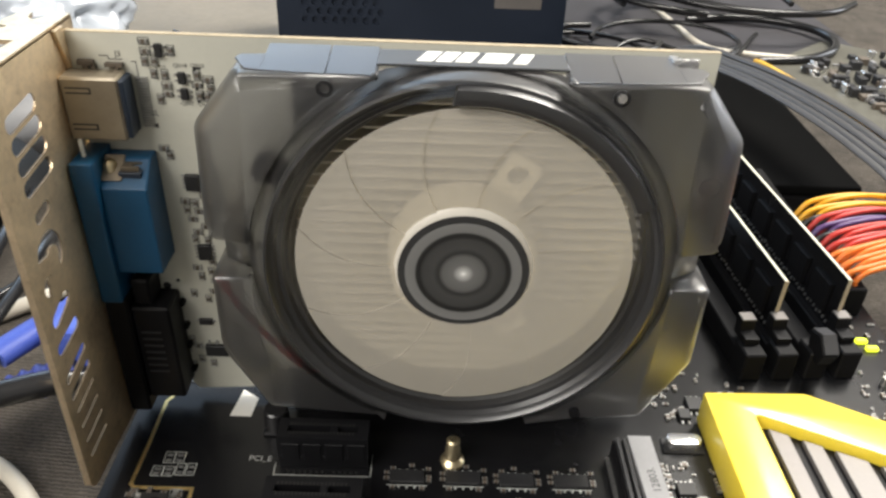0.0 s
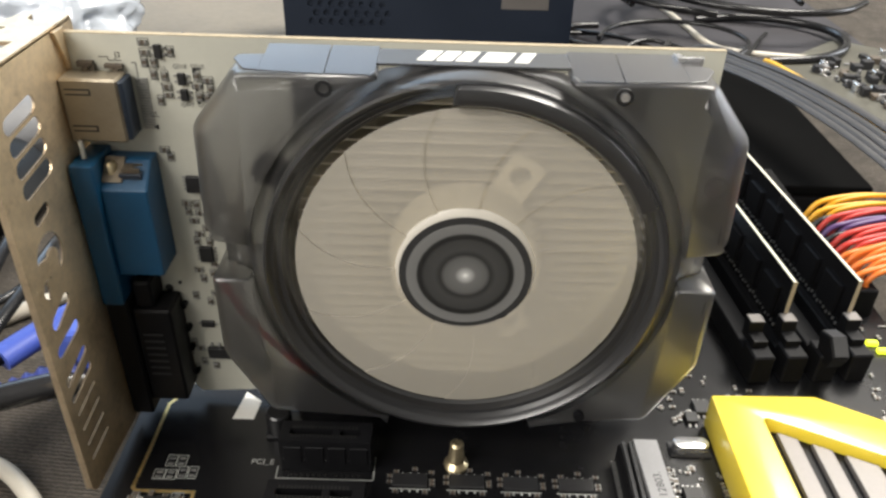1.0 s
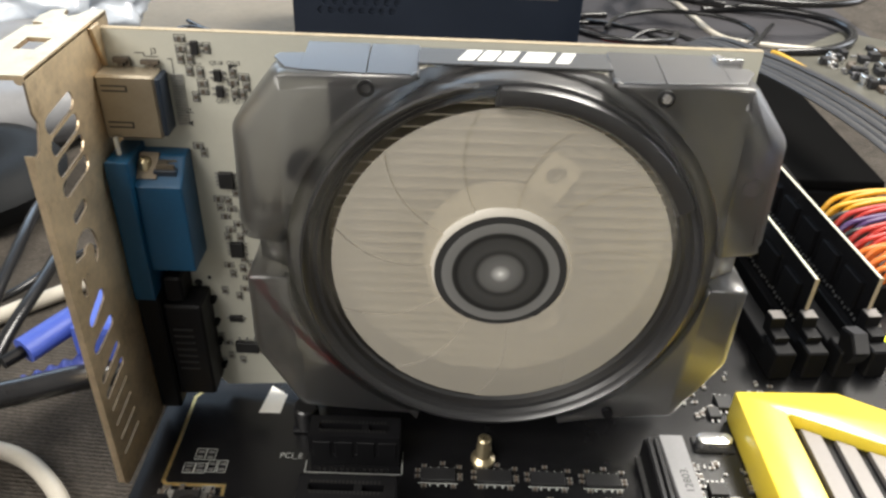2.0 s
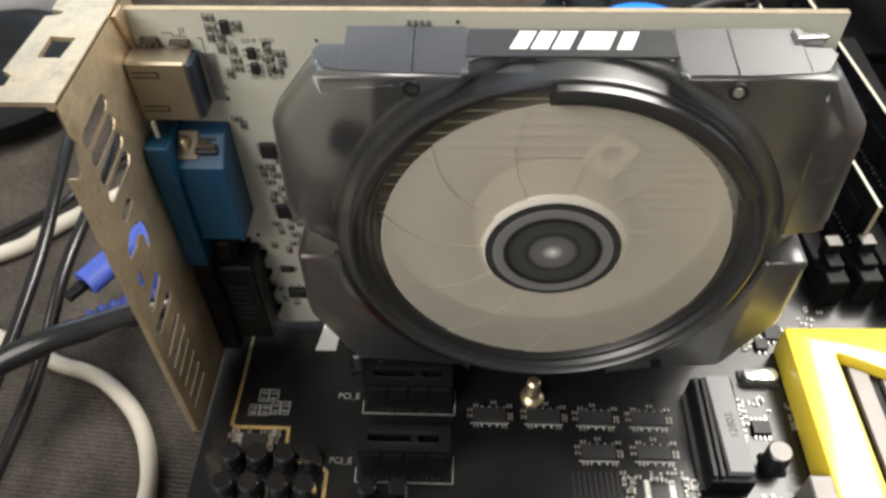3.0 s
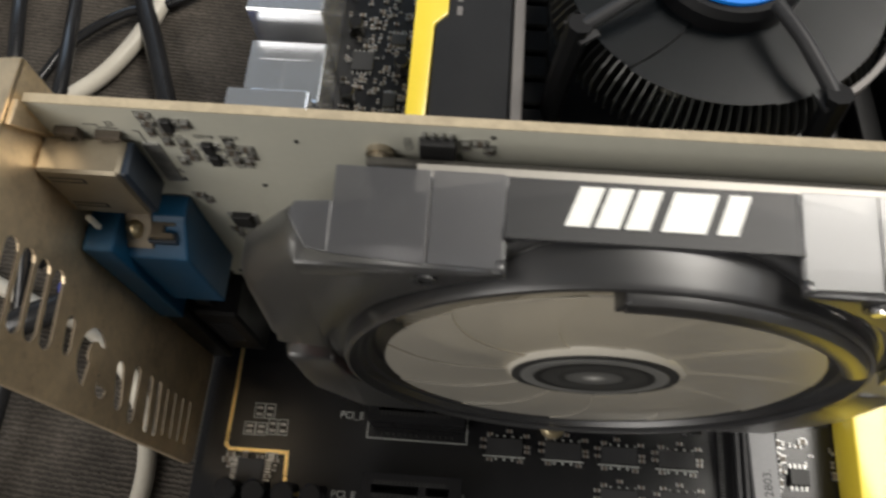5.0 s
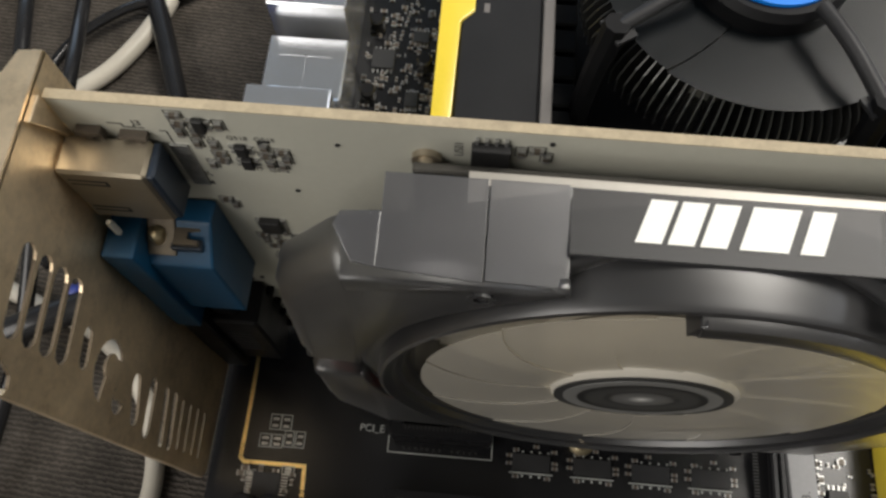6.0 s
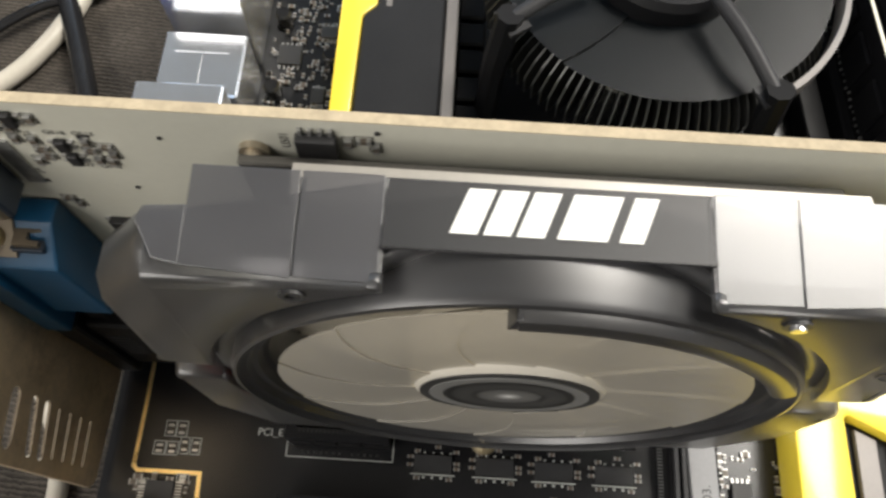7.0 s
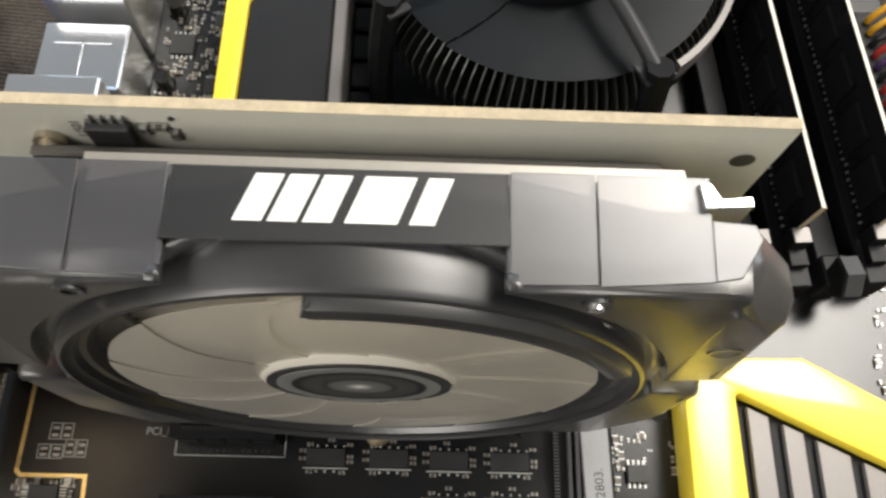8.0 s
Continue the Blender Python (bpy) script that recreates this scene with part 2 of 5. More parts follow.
def lathe(bm, profile, u, v, axis, n=48, start=0.0, stop=360.0):
    """Turns a profile of (radius, height) round an axis through (u, v)."""
    put = AXIS[axis]
    closed = abs(stop - start) >= 360
    rows = n if closed else n + 1
    rings = []
    for k in range(rows):
        a = radians(start + (stop - start) * k / n)
        rings.append([bm.verts.new([c * MM for c in put(u + r * math.cos(a), v + r * math.sin(a), h)]) for r, h in profile])
    for k in range(n):
        p, q = rings[k], rings[(k + 1) % rows]
        for j in range(len(profile) - 1):
            bm.faces.new((p[j], p[j + 1], q[j + 1], q[j]))
    if not closed:
        bm.faces.new(rings[0])
        bm.faces.new(list(reversed(rings[-1])))
    bmesh.ops.recalc_face_normals(bm, faces=bm.faces[:])
    return bm


def rod(bm, u, v, r, a, b, axis="z", n=16, soft=0.0):
    if soft:
        return lathe(bm, [(0.01, a), (r, a), (r, b - soft), (r - soft, b), (0.01, b)], u, v, axis, n)
    return lathe(bm, [(0.01, a), (r, a), (r, b), (0.01, b)], u, v, axis, n)


def glide(pts, steps=8):
    """Points along a smooth line through pts."""
    p = [Vector(q) for q in pts]
    p = [p[0] * 2 - p[1], *p, p[-1] * 2 - p[-2]]
    out = []
    for k in range(1, len(p) - 2):
        for j in range(steps):
            t = j / steps
            a, b, c, d = p[k - 1:k + 3]
            out.append(0.5 * ((2 * b) + (c - a) * t + (2 * a - 5 * b + 4 * c - d) * t * t + (3 * b - a - 3 * c + d) * t ** 3))
    return [*out, p[-2]]


def hose(bm, pts, r, n=10, steps=8, flat=1.0):
    line = glide(pts, steps)
    rings = []
    for k, q in enumerate(line):
        way = (line[min(k + 1, len(line) - 1)] - line[max(k - 1, 0)]).normalized()
        side = way.cross(Vector((0, 0, 1)))
        side = side.normalized() if side.length > 1e-4 else Vector((1, 0, 0))
        up = side.cross(way)
        rad = r(k / (len(line) - 1)) if callable(r) else r
        rings.append([bm.verts.new((q + side * rad * math.cos(2 * math.pi * j / n) + up * rad * flat * math.sin(2 * math.pi * j / n)) * MM) for j in range(n)])
    for p, q in zip(rings, rings[1:]):
        for j in range(n):
            bm.faces.new((p[j], p[(j + 1) % n], q[(j + 1) % n], q[j]))
    bm.faces.new(rings[0])
    bm.faces.new(rings[-1])
    bmesh.ops.recalc_face_normals(bm, faces=bm.faces[:])
    return bm


def mesh_of(name, bm, mat, smooth=None):
    data = bpy.data.meshes.new(name)
    if smooth:
        for f in bm.faces:
            f.smooth = True
        for e in bm.edges:
            if len(e.link_faces) == 2 and e.calc_face_angle(0) > radians(smooth):
                e.smooth = False
    bm.to_mesh(data)
    bm.free()
    data.materials.append(mat)
    return data


def part(name, bm, mat, parent, label="", smooth=None):
    ob = new(name, mesh_of(name, bm, mat, smooth))
    ob.parent = parent
    return tagged(ob, label) if label else ob


def share(name, data, parent, place, turn=(0, 0, 0)):
    """One more object on a mesh that others use too; place in millimetres."""
    ob = new(name, data)
    ob.parent = parent
    ob.matrix_basis = pose(place[0] * MM, place[1] * MM, place[2] * MM, *turn)
    return ob


def thing(name, label, category, place=(0, 0, 0), group="", kind=""):
    """An empty at the thing's base; its parts keep their own world places."""
    ob = new(name)
    ob.empty_display_size = 0.01
    return tagged(ob, label, category, group, kind)


def solid(name, bm, mat, label, category, group="", kind="", smooth=None):
    return tagged(new(name, mesh_of(name, bm, mat, smooth)), label, category, group, kind)


def writing(name, text, size, m, mat, parent):
    curve = bpy.data.curves.new(name, "FONT")
    curve.body, curve.size, curve.extrude = text, size * MM, 0.00002
    curve.align_x, curve.align_y = "CENTER", "CENTER"
    tmp = new(name, curve)
    bpy.context.view_layer.update()
    data = bpy.data.meshes.new_from_object(tmp.evaluated_get(bpy.context.evaluated_depsgraph_get()))
    bpy.data.objects.remove(tmp)
    data.materials.clear()
    data.materials.append(mat)
    ob = new(name, data)
    ob.parent = parent
    ob.matrix_basis = m
    return ob


def stadium(u0, v0, u1, v1, r, n=5):
    a = math.degrees(math.atan2(v1 - v0, u1 - u0))
    return circle(u1, v1, r, n, a - 90, a + 90) + circle(u0, v0, r, n, a + 90, a + 270)


def plate_with_holes(bm, outer, holes, axis, a, b):
    """A sheet with holes cut through it, made by filling between the outlines."""
    put = AXIS[axis]
    loops = [outer, *holes]
    edges, low = [], []
    for pts in loops:
        vs = [bm.verts.new([c * MM for c in put(u, v, a)]) for u, v in pts]
        low.append(vs)
        edges += [bm.edges.new((vs[k], vs[(k + 1) % len(vs)])) for k in range(len(vs))]
    made = bmesh.ops.triangle_fill(bm, use_beauty=True, use_dissolve=False, edges=edges)
    faces = [f for f in made["geom"] if isinstance(f, bmesh.types.BMFace)]
    up = {}
    for vs, pts in zip(low, loops):
        for v, (p, q) in zip(vs, pts):
            up[v] = bm.verts.new([c * MM for c in put(p, q, b)])
    for f in faces:
        bm.faces.new([up[v] for v in reversed(f.verts[:])])
    for vs in low:
        for k in range(len(vs)):
            p, q = vs[k], vs[(k + 1) % len(vs)]
            bm.faces.new((p, q, up[q], up[p]))
    bmesh.ops.recalc_face_normals(bm, faces=bm.faces[:])


# ---- the room and the bench ----


def cloth_material():
    """Dark woven cloth: fine ribs with uneven wear."""
    m = material("woven_grey_cloth", (0.102, 0.089, 0.075), 0.9, vary=0.5, scale=45, fine=900, spots=0.5, spot_color=(0.20, 0.172, 0.145), spec=0.2)
    nt = m.node_tree
    at = node(nt, "ShaderNodeTexCoord")
    turn = node(nt, "ShaderNodeMapping")
    turn.inputs["Rotation"].default_value = (0, 0, radians(4))
    nt.links.new(at.outputs["Object"], turn.inputs["Vector"])
    rib = node(nt, "ShaderNodeTexWave", Scale=190.0, Distortion=4.0, Detail=5.0)
    rib.bands_direction = "Y"
    rib.inputs["Detail Scale"].default_value = 4.0
    nt.links.new(turn.outputs[0], rib.inputs["Vector"])
    lift = node(nt, "ShaderNodeBump", Strength=0.8, Distance=0.0008)
    nt.links.new(rib.outputs["Fac"], lift.inputs["Height"])
    bsdf = nt.nodes["Principled BSDF"]
    nt.links.new(lift.outputs[0], bsdf.inputs["Normal"])
    old = bsdf.inputs["Base Color"].links[0].from_socket
    mix = node(nt, "ShaderNodeMix")
    mix.data_type, mix.blend_type = "RGBA", "MULTIPLY"
    mix.inputs["Factor"].default_value = 0.5
    nt.links.new(old, mix.inputs["A"])
    nt.links.new(rib.outputs["Color"], mix.inputs["B"])
    nt.links.new(mix.outputs["Result"], bsdf.inputs["Base Color"])
    return m


M_CLOTH = cloth_material()
M_WALL = material("painted_plaster", (0.30, 0.295, 0.28), 0.85, vary=0.06, scale=3, fine=60)
M_FLOOR = material("grey_floor_tile", (0.35, 0.34, 0.32), 0.5, vary=0.1, scale=4, fine=50)

bench = thing("work_bench", "work bench covered in dark grey woven cloth", "bench")
part("bench_top", box(-700, 800, -500, 900, -74, -44, 3, 2), M_CLOTH, bench)
for x in (-660, 760):
    for y in (-460, 860):
        part("leg", box(x - 25, x + 25, y - 25, y + 25, -760, -74), M_DARK, bench, "dark square leg")
solid("foam_block", box(-84, 146, -140, 158, -44, -2, 1.5), M_DARK, "dark foam block under the motherboard", "block")
for name, b in (("wall_west", (-1800, -1700, -1800, 2300, -760, 1700)), ("wall_east", (2300, 2400, -1800, 2300, -760, 1700)),
                ("wall_south", (-1800, 2400, -1900, -1800, -760, 1700)), ("wall_north", (-1800, 2400, 2300, 2400, -760, 1700)),
                ("floor", (-1800, 2400, -1900, 2400, -860, -760)), ("ceiling", (-1800, 2400, -1900, 2400, 1700, 1800))):
    solid(name, box(*b), M_FLOOR if name == "floor" else M_WALL, "", name.split("_")[0], kind="structure")

# ---- the motherboard ----
board = thing("motherboard", "black motherboard lying on the cloth-covered bench", "motherboard")
part("circuit_board", prism(bmesh.new(), [(-93, -150), (152, -150), (152, 165), (-93, 165)], "z", -2, 0, 0.3), M_BOARD, board)


def flat_line(bm, pts, w, z=0.0, h=0.06):
    """A thin printed line of width w along pts."""
    for (x0, y0), (x1, y1) in zip(pts, pts[1:]):
        d = Vector((x1 - x0, y1 - y0))
        n = Vector((-d.y, d.x)).normalized() * w / 2
        e = d.normalized() * w / 2
        a, b = Vector((x0, y0)) - e, Vector((x1, y1)) + e
        prism(bm, [tuple(a + n), tuple(b + n), tuple(b - n), tuple(a - n)], "z", z, z + h)
    return bm


M_CONTACT = material("dull_contact_grey", (0.018, 0.018, 0.017), 0.5, 0.3, vary=0.3, scale=300)


M_TEETH = material("dull_contact_teeth", (0.085, 0.085, 0.082), 0.5, 0.3, vary=0.3, scale=300)


def slot_long(x0, x1, yc, label, contact=M_CONTACT):
    """A card slot: two rails with contact slits and a groove between them."""
    s = part("card_slot", box(x0, x1, yc - 3.7, yc + 3.7, 0, 4.5, 0.2), M_BLACK, board, label)
    bm = bmesh.new()
    plate_with_holes(bm, [(x0, yc - 3.7), (x1, yc - 3.7), (x1, yc + 3.7), (x0, yc + 3.7)],
                     [[(a, yc - 1.0), (b, yc - 1.0), (b, yc + 1.0), (a, yc + 1.0)] for a, b in ((x0 + 2.5, x0 + 14), (x0 + 16, x1 - 3))], "z", 4.5, 11.2)
    part("slot_rim", bm, M_BLACK, s)
    bm = bmesh.new()
    x = x0 + 3
    while x < x1 - 4:
        for side in (-1, 1):
            quad_box(bm, x, x + 0.55, yc + side * 1.6 - 0.5, yc + side * 1.6 + 0.5, 11.0, 11.26)
        x += 1.0
    tagged(part("contact_row", bm, contact, s), kind="stuff")
    return s


slot_long(-48, 59, -64.5, "long black expansion slot with contact rows", M_TEETH)
slot_long(-47, 42, 0.8, "long black slot under the graphics card")
for yc in (-24.5, -44.6):
    short = slot_long(-47.5, -23, yc + 1.5, "short black expansion slot")
    for k in range(4):
        part("face_panel", box(-46.4 + k * 5.9, -41.6 + k * 5.9, yc - 2.5, yc - 2.1, 3.2, 9.2, 0.15), M_BLACK, short)
latch = part("slot_latch", prism(bmesh.new(), [(59, -61), (64, -61), (65.5, -58.5), (67.5, -59), (67.5, -70), (64.5, -71), (62, -67.5), (59, -67.5)], "z", 0, 11, 0.4), M_GREYP, board, "grey slot latch")

silk = bmesh.new()
for y in (-29.6, -50.4):
    flat_line(silk, [(-48.7, y + 4), (-48.7, y), (-22.3, y), (-22.3, y + 8)], 0.27)
tagged(part("printed_outline", silk, M_SILK, board, "white printed slot outlines"), kind="stuff")
dots = bmesh.new()
for y in (-28.3, -49.1):
    for k in (0, 1, 2, 3, 4, 5, 6, 8, 9, 10, 11, 12):
        quad_box(dots, -45.2 + k * 1.55, -44.5 + k * 1.55, y - 0.3, y + 0.3, 0, 0.1)
tagged(part("solder_pads", dots, M_CONTACT, board), kind="stuff")
tin = bmesh.new()
rod(tin, -79.6, 8.6, 2.6, 0, 0.25, "z", 14)
prism(tin, [(-81.0, 6.0), (-78.8, 4.6), (-77.6, 7.4), (-80.0, 9.0)], "z", 0, 0.3)
for k in range(5):
    quad_box(tin, -80.6 + k * 1.3, -80.0 + k * 1.3, 9.5 + 0.6 * (k % 2), 11.6 + 0.6 * (k % 2), 0, 0.4)
part("tinned_corner", tin, M_TIN, board, "tinned board corner by the gold trace")
for y in (-24.2, -44.5):
    writing("printed_word", "PCI_E", 2.6, pose(-53.2 * MM, y * MM, 0.00003), M_SILK, board)


def ribbon(pts, w, h):
    """A thin flat strip in one piece along pts, with mitred corners."""
    left = inset_line(pts, w / 2)
    right = inset_line(pts, -w / 2)
    bm = bmesh.new()
    rows = [[bm.verts.new((x * MM, y * MM, z * MM)) for x, y, z in ((*a, 0), (*a, h), (*b, h), (*b, 0))] for a, b in zip(left, right)]
    for p, q in zip(rows, rows[1:]):
        for k in range(3):
            bm.faces.new((p[k], q[k], q[k + 1], p[k + 1]))
    bm.faces.new(rows[0])
    bm.faces.new(rows[-1])
    bmesh.ops.recalc_face_normals(bm, faces=bm.faces[:])
    return bm


def inset_line(pts, d):
    """An open chain moved to its left side by d."""
    out = []
    for k, q in enumerate(pts):
        ways = [(Vector(b) - Vector(a)).normalized() for a, b in zip(pts[max(k - 1, 0):k + 1], pts[max(k - 1, 0) + 1:k + 2])]
        ns = [Vector((-v.y, v.x)) for v in ways]
        n = sum(ns, Vector((0, 0))).normalized()
        out.append(tuple(Vector(q) + n * d / max(n.dot(ns[0]), 0.5)))
    return out


part("gold_trace", ribbon([(-80.3, 7.5), (-82.5, 1.5), (-85.5, -3), (-85.4, -20), (-85.6, -34), (-84.5, -35), (-69.2, -35), (-68.7, -43.5), (-67, -45), (-59, -45.5), (-56.6, -48), (-56.5, -60), (-60, -63)], 1.0, 0.05), M_GOLD, board, "gold audio trace")


@functools.lru_cache(None)
def soldered(l, w, h):
    """The mesh of one small component: a dull body between two tinned ends."""
    bm = quad_box(bmesh.new(), -l / 2 + 0.25, l / 2 - 0.25, -w / 2, w / 2, 0, h)
    for side in (-1, 1):
        quad_box(bm, side * (l / 2 - 0.14) - 0.16, side * (l / 2 - 0.14) + 0.16, -w / 2 - 0.03, w / 2 + 0.03, 0, h + 0.04)
    bm.faces.ensure_lookup_table()
    for f in bm.faces[6:]:
        f.material_index = 1
    data = mesh_of("soldered_part", bm, M_CERAMIC)
    data.materials.append(M_SOLDER)
    return data


def quad_chip(x, y, w, d):
    """A small bus switch chip with its ring of solder pads and tiny capacitors."""
    c = part("bus_chip", box(x - w / 2, x + w / 2, y - d / 2, y + d / 2, 0.0, 0.9, 0.12), M_CHIP, board)
    bm = bmesh.new()
    rnd = random.Random(int(x * 10 + y))
    flat_line(bm, [(x - w / 2 - 0.6, y - d / 2 - 0.5), (x + w / 2 + 0.6, y - d / 2 - 0.5)], 0.35)
    for k in range(9):
        px = x - w / 2 + 0.4 + k * (w - 0.8) / 8
        if k % 2 == 0:
            quad_box(bm, px - 0.25, px + 0.25, y + d / 2 + 0.3, y + d / 2 + 0.8, 0, 0.15)
            quad_box(bm, px - 0.3, px + 0.3, y - d / 2 - 1.5, y - d / 2 - 0.9, 0, 0.2)
    tagged(part("solder_pads", bm, M_SILK, c), kind="stuff")
    for px, py in ((-w / 2 - 0.9, d / 2 - 0.6), (-w / 2 - 0.9, -0.4), (w / 2 + 1.0, d / 2 + 0.9), (w / 2 + 1.2, 0.2), (w / 2 + 1.2, -1.0),
                   (-w / 2 + 0.9, -d / 2 - 1.4), (w / 2 - 0.6, -d / 2 - 1.5), (0.2 + rnd.uniform(-1, 1), d / 2 + 2.0), (-w / 2 + 0.8, d / 2 + 0.9)):
        share("capacitor", soldered(1.5, 0.8, 0.5), c, (x + px, y + py, 0))


for x, y in ((-12.3, -29.4), (3.0, -29.4), (17.6, -29.6), (32.5, -29.6), (17.5, -40.2), (32.7, -40.0)):
    quad_chip(x, y, 9.4, 4.2)


def outline_pads(cells):
    """Empty component outlines in white print with solder pads."""
    bm, pads = bmesh.new(), bmesh.new()
    for x, y, w, d in cells:
        flat_line(bm, [(x, y), (x + w, y), (x + w, y + d), (x, y + d), (x, y)], 0.25)
        for dy in (0.25, 0.7):
            quad_box(pads, x + w * 0.22, x + w * 0.78, y + d * dy - 0.35, y + d * dy + 0.35, 0, 0.12)
    tagged(part("printed_outline", bm, M_SILK, board), kind="stuff")
    tagged(part("solder_pads", pads, M_SOLDER, board), kind="stuff")


outline_pads([(-79.4, -26.5, 2.6, 3.8), (-76.6, -26.5, 2.6, 3.8), (-81.5, -31.0, 2.8, 3.2), (-78.4, -31.0, 2.8, 3.2),
              (-75.2, -30.6, 2.3, 4.0), (-72.4, -30.6, 2.3, 4.0), (-84.2, -39.5, 3.0, 2.6), (-74.6, -37.2, 3.0, 1.8)])
part("audio_chip", box(-81.5, -74.5, -43.5, -37.2, 0, 1.0, 0.15), M_CHIP, board)
bm = bmesh.new()
for k in range(9):
    for x0, x1 in ((-83.2, -81.5), (-74.5, -72.8)):
        quad_box(bm, x0, x1, -43.2 + k * 0.7, -42.85 + k * 0.7, 0, 0.4)
tagged(part("lead_row", bm, M_SOLDER, board), kind="stuff")


def can(x, y, r, h, mat=M_WIREB, top=M_BLACK):
    c = part("capacitor", rod(bmesh.new(), x, y, r, 0.8, h, "z", 20, 0.5), mat, board, smooth=40)
    part("base", box(x - r, x + r, y - r, y + r, 0, 1.2, 0.5), M_BLACK, c)
    part("top_plate", rod(bmesh.new(), x, y, r - 0.5, h, h + 0.06, "z", 20), top, c)
    return c


for x in (-82.4, -75.3, -67.8, -60.6):
    for y in (-45.5, -53.8):
        can(x + (0 if y > -50 else -0.4), y, 2.9, 6.4)
for x in (-44.6, -36.6):
    can(x, -54.0, 2.6, 6.0)
can(64.0, -42.6, 3.3, 8.2, M_WIREB, M_STRIPE)
can(-50.5, -12.5, 3.6, 8.0)

# brass standoff for a drive card
so = part("standoff", lathe(bmesh.new(), [(0.01, 0), (3.4, 0), (3.4, 0.8), (2.7, 1.6), (2.2, 2.0), (2.1, 5.4), (1.9, 5.8), (1.9, 8.2), (1.2, 8.7), (0.01, 8.7)], 0.1, -23.2, "z", 24), M_BRASS, board, "brass standoff", smooth=35)

# drive socket with its grey sticker
soc = part("drive_socket", box(44.6, 56.4, -51, -19.5, 0, 6.5, 0.3), M_BLACK, board, "black drive socket with a grey sticker")
part("sticker", prism(bmesh.new(), [(48.3, -20.2), (54.8, -20.2), (55.6, -49.2), (49.4, -49.2)], "z", 6.5, 9.0, 0.2), M_GREYP, soc, "light grey printed sticker")
bm = bmesh.new()
for x in (45.3, 47.2):
    quad_box(bm, x, x + 0.9, -50, -20.5, 6.5, 8.2)
part("rail", bm, M_DARK, soc)
bm = bmesh.new()
for k in range(38):
    quad_box(bm, 43.4, 44.6, -50 + k * 0.78, -49.6 + k * 0.78, 0, 0.5)
tagged(part("contact_row", bm, M_SOLDER, soc), kind="stuff")
writing("printed_word", "12803.", 3.0, pose(52.4 * MM, -35.5 * MM, 0.00903, 0, 0, 93), M_INK, soc)

part("crystal", prism(bmesh.new(), circle(63.6, -15.6, 2.1, 10, 90, 270) + circle(69.6, -15.6, 2.1, 10, -90, 90), "z", 0.6, 3.5, 0.5), M_TIN, board, "polished metal crystal can", smooth=40)
part("crystal_base", box(60.6, 72.4, -18.4, -12.8, 0, 0.7, 0.3), M_DARK, board)


def lead_chip(x, y, w, d, leads, h=1.6, turn=False):
    c = part("chip", box(x - w / 2, x + w / 2, y - d / 2, y + d / 2, 0.2, h, 0.15), M_CHIP, board)
    bm = bmesh.new()
    for k in range(leads):
        px = x - w / 2 + w * (k + 0.5) / leads
        for side in (-1, 1):
            quad_box(bm, px - 0.25, px + 0.25, y + side * (d / 2 + 0.6) - 0.6, y + side * (d / 2 + 0.6) + 0.6, 0, 0.5)
    tagged(part("lead_row", bm, M_SOLDER, c), kind="stuff")
    return c


lead_chip(63.5, -31.8, 5.0, 4.2, 4)
lead_chip(74.5, 1.0, 5.0, 5.5, 3)
lead_chip(70.2, -3.5, 3.6, 4.0, 2)


def sprinkle(name, x0, x1, y0, y1, count, seed):
    """Small soldered components over a stretch of the board; joined where they are too many to count."""
    r = random.Random(seed)
    if count < 100:
        for _ in range(count):
            x, y = r.uniform(x0, x1), r.uniform(y0, y1)
            share("resistor", soldered(*r.choice(((1.0, 0.5, 0.45), (1.6, 0.8, 0.6), (1.6, 0.8, 0.5), (2.0, 1.25, 0.8)))), board, (x, y, 0), (0, 0, r.choice((0, 90))))
        return
    body, ends = bmesh.new(), bmesh.new()
    for _ in range(count):
        x, y = r.uniform(x0, x1), r.uniform(y0, y1)
        l, w, h = r.choice(((1.0, 0.5, 0.45), (1.6, 0.8, 0.6), (1.6, 0.8, 0.5), (2.0, 1.25, 0.8)))
        if r.random() < 0.5:
            quad_box(body, x - l / 2 + 0.25, x + l / 2 - 0.25, y - w / 2, y + w / 2, 0, h)
            for s in (-1, 1):
                quad_box(ends, x + s * (l / 2 - 0.12) - 0.16, x + s * (l / 2 - 0.12) + 0.16, y - w / 2 - 0.03, y + w / 2 + 0.03, 0, h + 0.04)
        else:
            quad_box(body, x - w / 2, x + w / 2, y - l / 2 + 0.25, y + l / 2 - 0.25, 0, h)
            for s in (-1, 1):
                quad_box(ends, x - w / 2 - 0.03, x + w / 2 + 0.03, y + s * (l / 2 - 0.12) - 0.16, y + s * (l / 2 - 0.12) + 0.16, 0, h + 0.04)
    tagged(part(name, body, M_CERAMIC, board), kind="stuff")
    tagged(part("component_ends", ends, M_SOLDER, board), kind="stuff")


sprinkle("small_components", 57.5, 68, -29, -22, 12, 1)
sprinkle("small_components", -85.0, -71.5, -44.5, -36.4, 18, 12)
sprinkle("small_components", 22, 43, -52, -45, 14, 13)
sprinkle("small_components", 57.5, 60, -38, -24, 8, 2)
sprinkle("small_components", 71.5, 76.5, -33, -24, 8, 3)
sprinkle("small_components", 62, 82, -6, 18, 22, 4)
sprinkle("small_components", -69, -46.5, 30, 118, 330, 5)
for x, y, w, d in ((-62, 62, 5, 6), (-53, 74, 4, 5), (-63, 88, 7, 7), (-52, 97, 5, 4), (-56, 50, 4, 3.4)):
    lead_chip(x, y, w, d, 5, 1.3)
